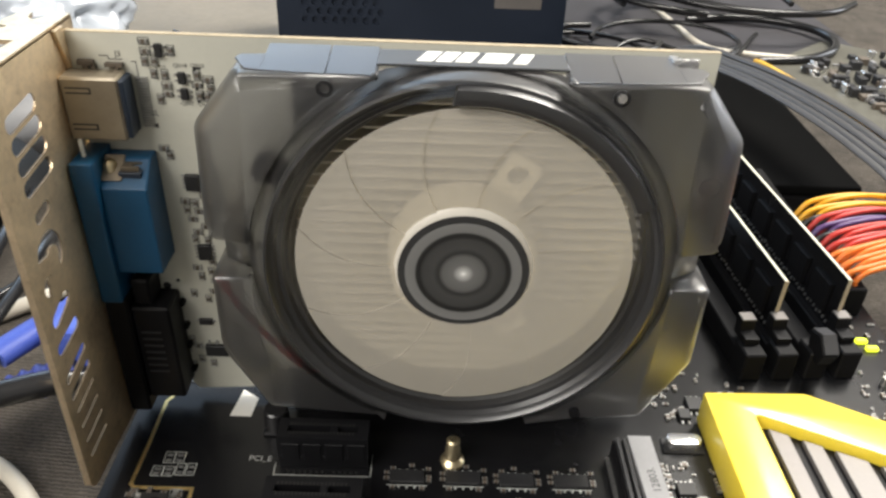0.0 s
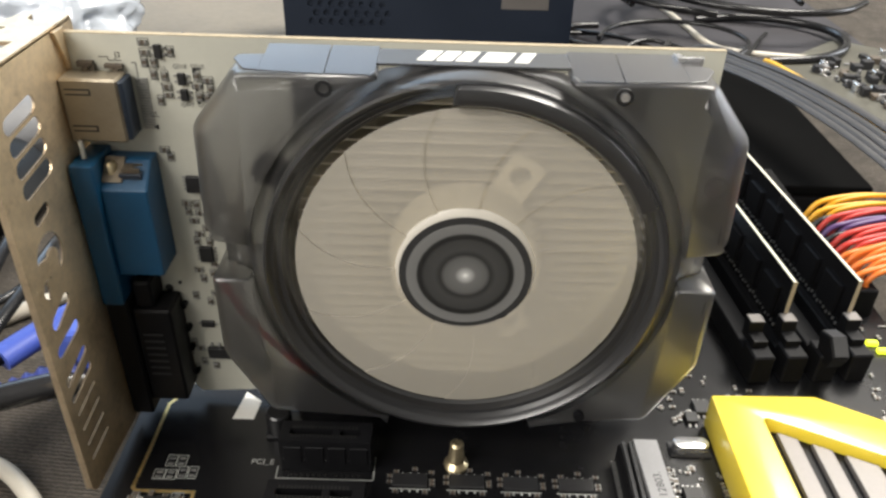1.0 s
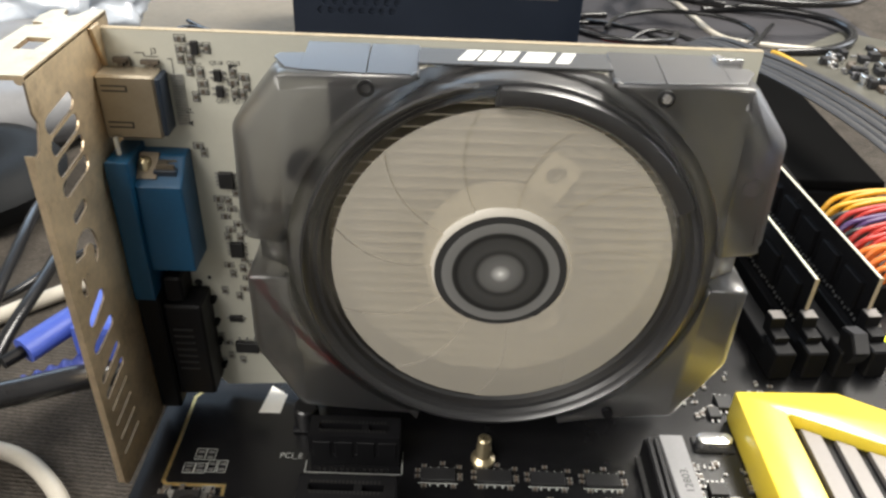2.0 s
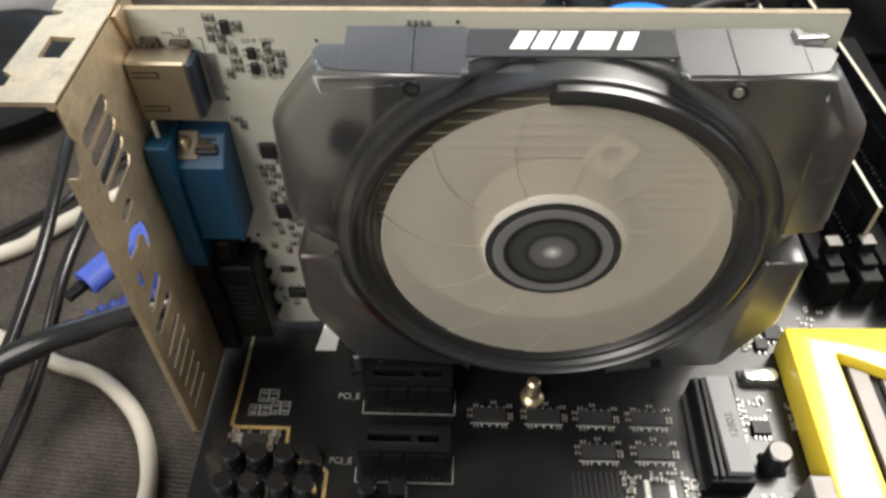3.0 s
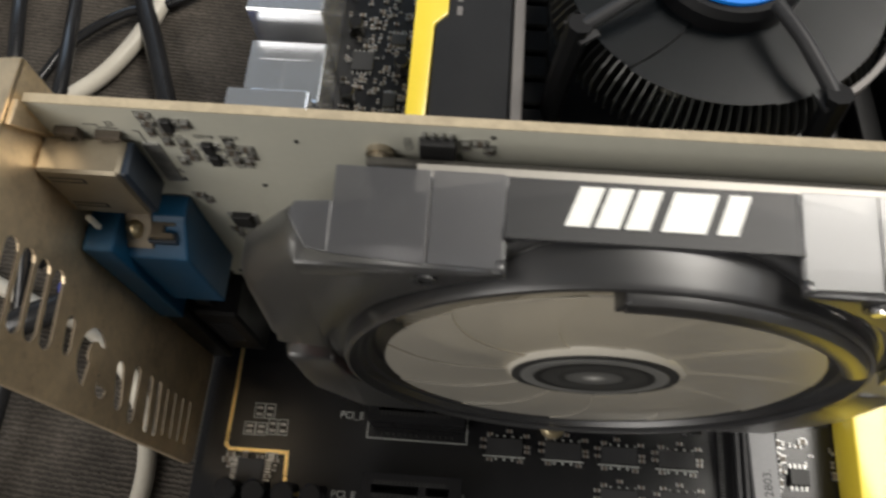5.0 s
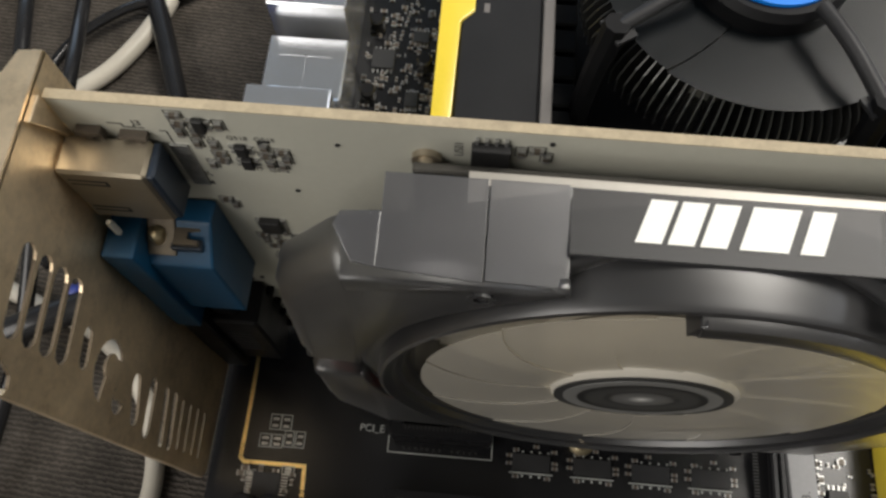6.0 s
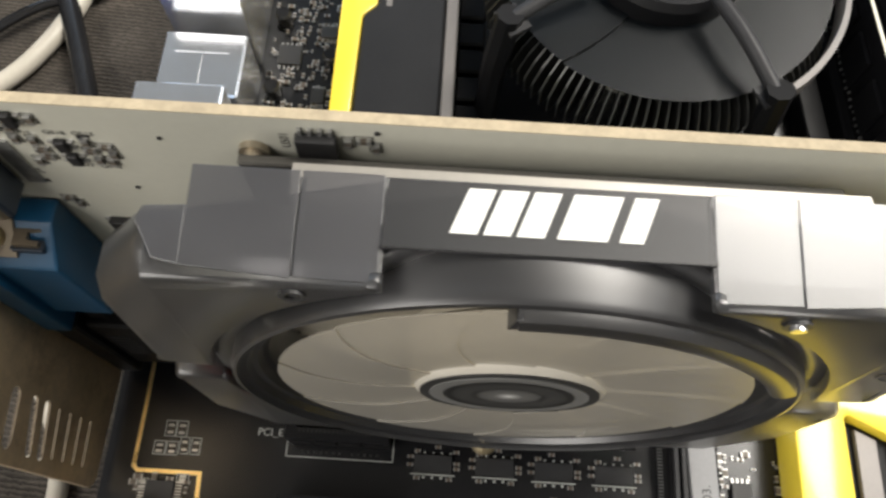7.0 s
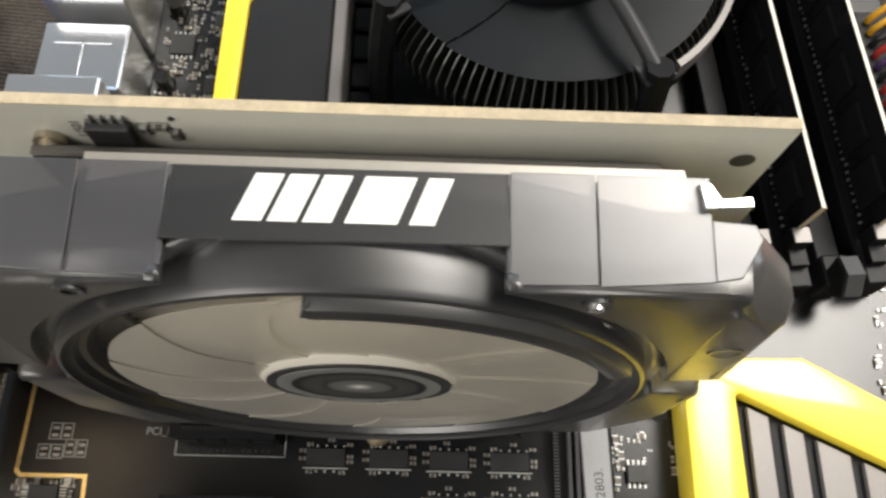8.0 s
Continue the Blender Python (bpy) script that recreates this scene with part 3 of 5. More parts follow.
for x, y in ((-66, 74), (-51, 62), (-50, 86), (-66, 100)):
    can(x, y, 2.4, 5.5)
sprinkle("small_components", 38.5, 43, -57, -47, 14, 6)
sprinkle("small_components", 23, 28, -57, -47, 12, 8)
sprinkle("small_components", 128, 150, -40, 45, 70, 9)
sprinkle("small_components", 84, 92, 2, 12, 8, 10)
part("printed_bar", box(66.5, 74.5, -49.9, -48.4, 0, 0.06), M_SILK, board)
bm = bmesh.new()
for x in (28.4, 35.0):
    quad_box(bm, x + 0.6, x + 1.5, -57, -48, 0, 0.4)
    for k in range(9):
        quad_box(bm, x + 0.2, x + 2.0, -56.6 + k, -56.2 + k, 0, 0.3)
part("tinned_strip", bm, M_SOLDER, board, "bright tinned contact strips")
bm = bmesh.new()
for k in range(10):
    flat_line(bm, [(10.0 + k * 1.5, -46), (10.4 + k * 1.5, -58)], 0.35, 0, 0.03)
tagged(part("buried_trace", bm, M_DARK, board), kind="stuff")
for x, h in ((56.6, 7), (58.8, 7.5), (61.5, 5)):
    part("header_pin", box(x, x + 0.7, -55.2, -54.5, 0, h), M_BRASS, board)
part("pin_base", box(55.5, 63, -56.5, -53.3, 0, 2.4, 0.2), M_BLACK, board)
part("white_sticker", prism(bmesh.new(), [(-65.4, -8.4), (-59.2, -8.4), (-58.4, -1.0), (-63.6, 2.6)], "z", 0, 0.2), M_WHITE, board, "small white sticker")
for y in (-54.5, -64.5):
    part("drive_port", box(67.8, 77.0, y - 3.8, y + 3.8, 0, 11.5, 0.4), M_STRIPE, board, "grey drive port")

# chipset heatsink: yellow frame round grey bars
hs = part("chipset_heatsink", prism(bmesh.new(), [(85, -100), (85, -14), (104, -18), (122, -27), (128, -60), (128, -100)], "z", 0.5, 7.5), M_BLACK, board, "black chipset heatsink with a yellow frame and grey bars")
part("yellow_frame", prism(bmesh.new(), [(73.2, -110), (73.2, -5.2), (103.2, -4.6), (131, -19.5), (131, -34.5), (86.6, -13.6), (85.6, -14.2), (87.0, -110)], "z", 0.5, 12, 0.9), M_YELLOW, hs, "yellow painted frame", smooth=40)
for x0, x1 in ((89.0, 94.0), (97.3, 102.0), (105.0, 112.5), (115.5, 123)):
    cut = lambda x: -13.6 - (x - 86.6) * 0.4707 - 1.6
    part("bar", prism(bmesh.new(), [(x0 + 0.4, -105), (x1 + 0.4, -105), (x1, cut(x1)), (x0, cut(x0))], "z", 7.5, 9.2, 0.25), M_STRIPE, hs, "grey metal bar")

M_SINK = material("black_anodised_metal", (0.014, 0.014, 0.015), 0.5, vary=0.2, scale=60, spec=0.25)
# voltage heatsink beside the processor
vh = part("power_heatsink", box(-39.5, -16.2, 52, 150, 3, 21, 0.8), M_SINK, board, "black power heatsink with a yellow rail")
part("yellow_rail", prism(bmesh.new(), [(-45.3, 56), (-44.5, 55), (-40.6, 55), (-39.7, 56), (-39.3, 88), (-35.5, 92), (-35.5, 99), (-39, 103), (-39, 150), (-45.6, 150)], "z", 2, 21.8, 0.7), M_YELLOW, vh, "yellow rail", smooth=40)
part("silver_rail", box(-16.0, -12.6, 51, 150, 3, 21.4, 0.4), M_STRIPE, vh, "silver rail")
for k, w in enumerate((4, 3, 5, 3)):
    part("printed_bar", box(-33, -31.4, 92 + k * 5, 92 + k * 5 + w * 0.8, 21, 21.06), M_STRIPE, vh)
for k in range(10):
    part("choke", box(-12.2, -4.4, 52 + k * 9.6, 60 + k * 9.6, 0, 8, 0.6), M_BLACK, board, "black choke block")

# rear ports seen from behind
for name, b, mt, lab in (("port_shell", (-94, -71.2, 44, 57.8, 0, 29, 0.5), M_PORT, "bright tin port housing"),
                         ("port_shell", (-93, -70.5, 60, 80.2, 0, 20, 0.5), M_PORT, "bright tin port housing"),
                         ("port_shell", (-93.5, -71, 84, 118, 0, 29, 0.5), M_PORT, "tall tin port housing"),):
    part(name, box(*b), mt, board, lab)
bm = bmesh.new()
flat_line(bm, [(-89, 74), (-75, 74)], 0.7, 20, 0.15)
flat_line(bm, [(-82, 74), (-82, 63)], 0.5, 20, 0.15)
part("pressed_mark", bm, M_PORT, board)
part("port_block", box(-94, -72, 120, 150, 0, 16, 0.5), M_BLACK, board)

# memory slots, latches and modules
PIVOT = pose(0.1052, 0.028, 0, 0, 0, 4.5) @ pose(-0.1052, -0.028, 0)
for k, x in enumerate((94.6, 105.2, 115.8, 126.4)):
    s = part("memory_slot", box(x - 3.2, x + 3.2, 22, 160, 0, 8, 0.4), M_BLACK, board, "black memory slot")
    s.matrix_basis = PIVOT
    part("slot_end", box(x - 3.4, x + 3.4, 14, 22.5, 0, 10.5, 0.5), M_BLACK, s)
    if k != 2:
        part("latch", prism(bmesh.new(), [(19, 10), (27.5, 10), (28, 16.6), (24, 17), (23.5, 13), (19, 13)], "x", x - 2.4, x + 2.4, 0.3), M_BLACK, s, "closed latch")
        part("latch_tip", box(x - 2.2, x + 2.2, 23.7, 27.8, 16.7, 17.2, 0.1), M_STRIPE, s)
    else:
        part("latch", prism(bmesh.new(), [(12, 8), (18, 8), (20, 16), (14.5, 17.5), (10, 13)], "x", x - 2.6, x + 2.6, 0.4), M_BLACK, s, "open latch")
        part("latch_tip", prism(bmesh.new(), [(10.2, 13.6), (14.4, 17.8), (19.6, 16.4), (19.6, 16.8), (14.2, 18.4), (9.8, 14)], "x", x - 2.2, x + 2.2), M_RIBBON, s)
for x in (105.2, 126.4):
    ram = thing("memory_module", "black memory module with a cream edge standing in its slot", "memory module", group="memory modules")
    ram.matrix_basis = PIVOT
    part("module_board", box(x - 0.55, x + 0.55, 28, 161, 6, 29.0), M_BOARD, ram)
    part("module_edge", box(x - 0.45, x + 0.45, 27.95, 161, 29.0, 29.2), M_EDGE, ram, "bare cream board edge")
    part("module_edge", box(x - 0.6, x + 0.6, 27.6, 27.9, 10, 29.3), M_CARD_EDGE, ram)
    for j in range(8):
        y = 34 + j * 15.6
        for side in (-1, 1):
            part("memory_chip", box(x + side * 1.15 - 0.55, x + side * 1.15 + 0.55, y, y + 10.5, 12, 23, 0.1), M_BLACK, ram)
    bm = bmesh.new()
    for j in range(60):
        y = 31 + j * 2.1
        for side in (-1, 1):
            quad_box(bm, x + side * 0.8 - 0.25, x + side * 0.8 + 0.25, y, y + 0.5, 9.5 + (j % 3) * 0.4, 10.4 + (j % 3) * 0.4)
    tagged(part("small_components", bm, M_SOLDER, ram), kind="stuff")

# main power plug and its wires
plug = thing("power_plug", "black main power plug with coloured wires in the motherboard", "plug")
part("plug_body", box(135, 148, 50, 101, 0, 11, 0.5), M_BLACK, plug)
WIRES = (("yellow", (0.75, 0.38, 0.02)), ("orange", (0.80, 0.20, 0.03)), ("red", (0.50, 0.04, 0.03)), ("black", (0.02, 0.02, 0.02)), ("purple", (0.10, 0.05, 0.16)))
WM = {n: material(n + "_wire", c, 0.4, vary=0.1, scale=100) for n, c in WIRES}
for k, n in enumerate(("orange", "orange", "orange", "orange", "red", "red", "black", "purple", "red", "black", "yellow", "yellow")):
    y = 53 + k * 4.0
    for row in (0, 1):
        x = 138.5 + row * 5.5
        lift = 8 + (k % 3) * 3
        part("wire", hose(bmesh.new(), [(x, y, 9), (x + 0.6, y + 0.2, 14), (x + 8, y + 2, 13 + lift * 0.5), (x + 34, y + 10 - k * 0.4, 12 + lift * 0.6), (x + 80, y + 20 - k, -6 + lift), (x + 140, y + 34 - k, -36)], 1.05, 8, 6), WM[n], plug, smooth=60)

# yellow printed badge: bars and arcs
for x0, x1 in ((-85, -79), (-77, -74), (-70, -66), (-64.5, -61)):
    part("printed_bar", box(x0, x1, -73, -69.6, 0, 0.06), M_YELLOW, board, "yellow printed bar")
for r in (1.6, 3.0, 4.4):
    part("printed_arc", prism(bmesh.new(), circle(-60.5, -70.5, r + 0.45, 10, 20, 160) + circle(-60.5, -70.5, r - 0.45, 10, 160, 20), "z", 0, 0.06), M_YELLOW, board, "yellow printed arc")

# power lights beside the memory
part("lit_lamp", box(129.6, 131.6, 20.6, 22.6, 0, 1.2, 0.2), glow("green_glow", (0.35, 1.0, 0.05), 6.0), board, "lit green indicator")
for x, y in ((141, 34), (143, 30)):
    part("lit_lamp", box(x - 2, x + 2, y - 1, y + 1, 0, 1.6, 0.3), glow("yellow_glow", (0.9, 1.0, 0.05), 1.2), board, "yellow-green lit indicator")
bm = bmesh.new()
for k in range(12):
    rod(bm, 139 + k % 2 * 3.2, -2 + k // 2 * 3, 1.1, 0, 3.2, "z", 10)
part("pin_row", bm, M_SOLDER, board)
# ---- the graphics card ----
card = thing("graphics_card", "cream graphics card with smoky plastic shroud, standing in a slot", "graphics card")
part("card_board", prism(bmesh.new(), [(-92, 6), (-78, 6), (-76, 3), (56.9, 12), (56.9, 110.8), (-91.5, 110.8)], "y", 0, 1.6), M_CARD, card, "cream circuit board")
part("board_edge", box(-91.5, 56.9, 0.02, 1.58, 110.8, 111.0), M_CARD_EDGE, card, "bare tan board edge")

# steel bracket: plate, top flange with notches, slots cut through
def bracket():
    b = part("bracket", bmesh.new(), M_STEEL, card, "stained steel two-slot bracket with vent slots")
    # plate outline in (y, z), cut into strips between the slots by boolean-free tiling
    bm = bmesh.new()
    x0, x1 = -92.7, -92.2
    slots = []
    # upper group of slanted vent slots and lower group, as (y low end, z low end, y high end, z high end, half width)
    for k in range(4):
        slots.append((-29.2, 101.0 - k * 4.85, -19.6, 101.9 - k * 4.85, 2.0))
    slots += [(-28.8, 79.2, -24.8, 79.8, 1.5), (-33.6, 54.8, -27.6, 57.0, 1.8), (-35.0, 47.7, -26.6, 48.6, 1.7)]
    for k in range(6):
        slots.append((-36.0, 38.9 - k * 5.1, -26.4, 41.0 - k * 5.4, 1.2 if k < 2 else 0.5))
    outer = [(6.5, 112.5), (-33.8, 112.5), (-34.2, 105.5), (-33.0, 103.0), (-35.4, 98.0), (-37.4, 97.5), (-39.6, 5.5), (-38.0, 4.2), (-12, 2.8), (-9, 2.8), (-7, 8), (2.0, 12), (6.5, 20)]
    cut = [[(p, q) for p, q in stadium(*s)] for s in slots]
    cut.append(circle(-28.4, 69.6, 5.6, 12, -60, 170) + circle(-27.4, 68.8, 2.3, 8, 150, -40))
    cut.append(circle(-32.2, 63.4, 2.5, 10, 40, 260) + circle(-31.2, 64.6, 1.2, 4, 230, 60))
    plate_with_holes(bm, outer, cut, "x", x0, x1)
    # walls of the vent slots take the dimmed steel
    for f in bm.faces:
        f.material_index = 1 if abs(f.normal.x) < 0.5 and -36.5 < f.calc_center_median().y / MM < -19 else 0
    bm.to_mesh(b.data)
    bm.free()
    b.data.materials.append(M_SLOT_DIM)
    # flange on top, folded away from the card
    fl = bmesh.new()
    flange = [(-92.2, 6.3), (-95.4, 6.0), (-96.6, 2.5), (-98.2, 0.8), (-100, 2.5), (-100.6, 6.0), (-103.5, 5.0), (-104.5, 0.5), (-104.2, -3.5), (-101.6, -4.0), (-101.6, -5.2), (-104.6, -6.0),
              (-105.4, -24.5), (-103.2, -26), (-103.2, -29), (-105.4, -30), (-104.5, -33.9), (-92.2, -33.9)]
    plate_with_holes(fl, flange, [[(-95.6, -13.6), (-100.8, -13.2), (-100.6, -20.3), (-96.2, -20.4)]], "z", 112.0, 113.0)
    part("flange", fl, M_STEEL, b, "folded top flange with notches")
    part("fold", lathe(bmesh.new(), [(0.01, -33.85), (1.02, -33.85), (1.02, 6.3), (0.01, 6.3)], -93.2, 112.0, "y", 16), M_STEEL, b, smooth=50)
    part("tab", prism(bmesh.new(), [(-0.3, 112.2), (-4.6, 112.2), (-1.4, 104.0), (-0.3, 97.6)], "x", -92.2, -91.2, 0.2), M_STEEL, b)
    part("side_fold", prism(bmesh.new(), [(-37.2, 98), (-39.4, 6.5), (-40.2, 6.5), (-38.2, 98.6)], "x", -93.9, -92.2, 0.15), M_STEEL, b)
    return b


bracket()

# ports behind the bracket
hd = part("display_port", box(-92.2, -79.0, -6.9, -0.6, 87.3, 102.6, 0.5), M_HDMI, card, "nickel display port shell")
part("port_cap", box(-79.2, -77.9, -6.5, -0.6, 87.9, 102.0, 0.3), M_CAPBLUE, hd, "dark blue plastic rear cap")
bm = bmesh.new()
for z in (90.0, 98.8):
    for dz in (0, 1.2):
        quad_box(bm, -91.0, -85.5, -6.97, -6.8, z + dz, z + dz + 0.35)
    quad_box(bm, -85.6, -85.2, -6.97, -6.8, z, z + 1.5)
part("spring_slit", bm, M_INK, hd)
bm = bmesh.new()
for k in range(19):
    quad_box(bm, -77.4, -74.6, -0.4, 0, 88.2 + k * 0.68, 88.5 + k * 0.68)
tagged(part("contact_row", bm, M_SOLDER, hd), kind="stuff")
bm = bmesh.new()
for x0, x1, z0, z1 in ((-89.6, -86.0, 103.4, 104.6), (-88.6, -87.4, 102.5, 103.6), (-86.6, -85.8, 102.5, 104.0), (-83.4, -79.4, 103.2, 104.1), (-81.4, -80.4, 102.5, 103.4)):
    quad_box(bm, x0, x1, -1.4, -0.05, z0, z1)
part("mount_tab", bm, M_CERAMIC, hd)

vg = part("monitor_port", prism(bmesh.new(), [(-0.3, 82.2), (-4.6, 82.2), (-10.8, 76.6), (-10.8, 52.4), (-0.3, 52.4)], "x", -86.8, -75.5, 0.5), M_BLUE, card, "blue monitor port block")
part("port_flange", prism(bmesh.new(), [(-92.1, 44.0), (-86.8, 44.0), (-86.4, 83.8), (-91.8, 83.8)], "y", -12.6, -0.3, 0.5), M_BLUE, vg)
part("grounding_clip", prism(bmesh.new(), [(-4.6, 82.9), (-9.6, 78.4), (-9.2, 77.9), (-4.2, 82.2)], "x", -86.4, -81.6, 0.2), M_CLIP, vg, "bent dull grounding clip")
part("clip_rivet", lathe(bmesh.new(), [(0.01, 82.6), (0.9, 82.4), (1.5, 81.5), (1.5, 79.0), (0.01, 79.0)], -84.6, -6.8, "z", 16), M_BRASS, vg, "brass rivet", smooth=50)
part("clip_fork", prism(bmesh.new(), [(-81.6, -5.0), (-77.4, -5.0), (-77.4, -5.9), (-79.4, -6.1), (-79.4, -7.4), (-77.4, -7.6), (-77.4, -8.4), (-81.6, -8.4)], "z", 80.2, 81.4, 0.1), M_CLIP, vg)
part("clip_seat", box(-82.4, -77.0, -8.8, -4.6, 78.6, 80.1, 0.2), M_CAPBLUE, vg)
part("pin_tab", box(-90.0, -89.2, -8.6, -7.8, 83.6, 88.2), M_WHITE, vg)

dv = part("digital_port", box(-86.6, -76.4, -10.2, -0.3, 8.6, 40.5, 0.6), M_BLACK, card, "black digital port block with ribs")
part("port_flange", box(-92.1, -86.4, -11.8, -0.3, 4.6, 44.4, 0.5), M_BLACK, dv)
bm = bmesh.new()
for k in range(7):
    quad_box(bm, -84.8, -79.6, -10.5, -10.15, 18.5 + k * 2.3, 19.1 + k * 2.3)
part("rib", bm, M_DARK, dv)
part("latch_block", box(-85.8, -81.0, -8.6, -0.3, 40.5, 48.4, 0.6), M_BLACK, dv)
for z in (36.0, 28.0, 21.0, 12.0):
    part("side_peg", rod(bmesh.new(), -76.0, z, 0.9, -2.0, 0, "y", 10), M_BLACK, dv)


def chip_on_card(x, z, w, h, deep, leads, sideways=True, name="chip"):
    c = part(name, box(x - w / 2, x + w / 2, -deep, -0.1, z - h / 2, z + h / 2, 0.12), M_CHIP, card)
    bm = bmesh.new()
    for k in range(leads):
        for s in (-1, 1):
            if sideways:
                pz = z - h / 2 + h * (k + 0.5) / leads
                quad_box(bm, x + s * (w / 2 + 0.45) - 0.45, x + s * (w / 2 + 0.45) + 0.45, -0.5, 0, pz - 0.22, pz + 0.22)
            else:
                px = x - w / 2 + w * (k + 0.5) / leads
                quad_box(bm, px - 0.25, px + 0.25, -0.6, 0, z + s * (h / 2 + 0.6) - 0.6, z + s * (h / 2 + 0.6) + 0.6)
    tagged(part("lead_row", bm, M_SOLDER, c), kind="stuff")
    return c


RES_UP, RES_FLAT = mesh_of("resistor", box(-0.45, 0.45, -0.55, 0, -0.85, 0.85), M_CERAMIC), mesh_of("resistor", box(-0.85, 0.85, -0.55, 0, -0.45, 0.45), M_CERAMIC)
END_UP, END_FLAT = mesh_of("tin_end", box(-0.5, 0.5, -0.62, 0, -0.25, 0.25), M_SOLDER), mesh_of("tin_end", box(-0.25, 0.25, -0.62, 0, -0.5, 0.5), M_SOLDER)


def passives(cells):
    """Resistors with tin ends inside thin printed frames: (x, z, upright)."""
    for x, z, up in cells:
        w, h = (0.9, 1.7) if up else (1.7, 0.9)
        r = share("resistor", RES_UP if up else RES_FLAT, card, (x, 0, z))
        for s in (-1, 1):
            share("tin_end", END_UP if up else END_FLAT, r, (0, 0, 0.68 * s) if up else (0.68 * s, 0, 0))
        bm = bmesh.new()
        fw, fh = w / 2 + 0.45, h / 2 + 0.45
        for a in ((-fw, fw, -fh, -fh + 0.16), (-fw, fw, fh - 0.16, fh), (-fw, -fw + 0.16, -fh, fh), (fw - 0.16, fw, -fh, fh)):
            quad_box(bm, a[0], a[1], -0.04, 0, a[2], a[3])
        part("printed_frame", bm, M_INK, r)


chip_on_card(-70.9, 107.3, 1.6, 3.2, 1.0, 2)
chip_on_card(-66.5, 100.9, 1.7, 2.8, 1.0, 2)
chip_on_card(-66.4, 97.0, 1.7, 2.8, 1.0, 2)
chip_on_card(-30.2, 105.6, 5.4, 4.4, 1.6, 4, False, "memory_chip")
chip_on_card(-67.8, 73.6, 3.6, 4.4, 1.4, 4)
chip_on_card(-67.6, 52.6, 3.4, 4.6, 1.2, 4)
chip_on_card(-70.6, 29.0, 3.6, 2.0, 1.0, 1)
chip_on_card(-68.5, 18.8, 6.5, 3.6, 1.6, 3, False)
passives([(-74.0, 109.2, False), (-74.0, 106.9, False), (-74.4, 104.6, True), (-72.2, 104.6, True), (-68.2, 107.2, True),
          (-72.8, 101.7, True), (-70.4, 101.4, True), (-70.3, 98.8, False), (-70.3, 96.8, False), (-72.2, 95.4, True), (-63.0, 101.6, True), (-60.6, 100.6, False),
          (-60.2, 98.4, True), (-63.2, 99.2, False), (-63.0, 96.6, True), (-61.2, 96.4, True), (-26.0, 105.9, True), (-23.9, 106.6, False), (-22.4, 104.8, True),
          (-70.6, 67.8, False), (-68.2, 67.4, True), (-70.4, 65.4, True), (-67.6, 64.9, False), (-69.4, 62.6, False), (-69.6, 56.4, True), (-66.4, 56.2, True),
          (-70.4, 47.2, False), (-66.8, 46.2, True), (-69.6, 44.4, True), (-73.6, 82.6, False), (-72.4, 80.8, True), (-75.6, 22.0, True), (-74.0, 19.6, False),
          (-66.0, 69.8, True), (-64.6, 67.6, True), (-65.0, 63.4, True), (-66.4, 60.4, False), (-64.8, 58.4, True), (-68.6, 58.6, False), (-66.2, 49.4, True), (-64.4, 47.8, True), (-66.0, 43.0, False), (-64.6, 41.0, True), (-67.0, 39.4, False), (-68.8, 36.8, True), (-77.2, 18.6, True), (-73.6, 14.8, True), (-76.6, 13.0, False), (-70.4, 13.2, True), (-72.6, 38.6, True)])
bm = bmesh.new()
for z0, z1, x in ((102.0, 103.5, -63.8), (97.8, 99.4, -63.8), (94.6, 96.2, -63.8)):
    quad_box(bm, x, x + 0.7, -0.05, 0, z0, z1)
    quad_box(bm, x, x + 2.0, -0.05, 0, z1 - 0.5, z1)
prism(bm, [(-75.4, 88.4), (-74.0, 87.8), (-74.0, 89.2)], "y", -0.05, 0)
for a in ((-84.8, -82.6, 105.4, 105.6), (-82.8, -82.6, 104.6, 105.6), (-82.6, -79.6, 104.6, 104.8), (-77.6, -76.6, 104.2, 104.4), (-76.7, -76.5, 99.6, 104.4)):
    quad_box(bm, a[0], a[1], -0.05, 0, a[2], a[3])
part("printed_mark", bm, M_INK, card)
UP = 90
for word, x, z, size, turn in (("Q518", -66.6, 103.7, 1.35, 0), ("Q515", -62.6, 103.8, 1.35, 0), ("Q517", -66.2, 94.4, 1.35, 0), ("Q516", -62.2, 94.4, 1.35, 0),
                               ("J3", -80.4, 106.0, 1.9, 0), ("J2", -74.6, 91.8, 2.0, 90), ("C715", -71.2, 103.2, 1.2, 0), ("U501", -34.6, 105.4, 1.8, 90)):
    writing("printed_word", word, size, pose(x * MM, -0.00004, z * MM, UP, -turn, 0), M_INK, card)
bm = bmesh.new()
for x, z, r in ((-79.6, 41.0, 1.1), (-76.0, 36.0, 0.5), (-79.0, 30.2, 1.2), (-78.4, 22.6, 1.0), (-79.4, 5.2, 0.1), (-60.5, 88, 0.4), (-76.4, 42.8, 0.5), (-52, 104, 0.35), (-22, 108.6, 0.4)):
    rod(bm, x, z, r, -0.25, 0, "y", 12)
tagged(part("solder_point", bm, M_INK, card), kind="stuff")
for x, z in ((-81.6, 8.6), (52.6, 102.4)):
    part("mounting_hole", rod(bmesh.new(), x, z, 1.7, -0.06, 0, "y", 20), M_INK, card)
for x, z, r, h in ((-48.0, 79.5, 3.8, 5.0), (-36.0, 97.0, 3.2, 7.0)):
    part("capacitor", rod(bmesh.new(), x, z, r, -h, -0.1, "y", 20, 0.6), M_BLACK, card, "black capacitor", smooth=40)
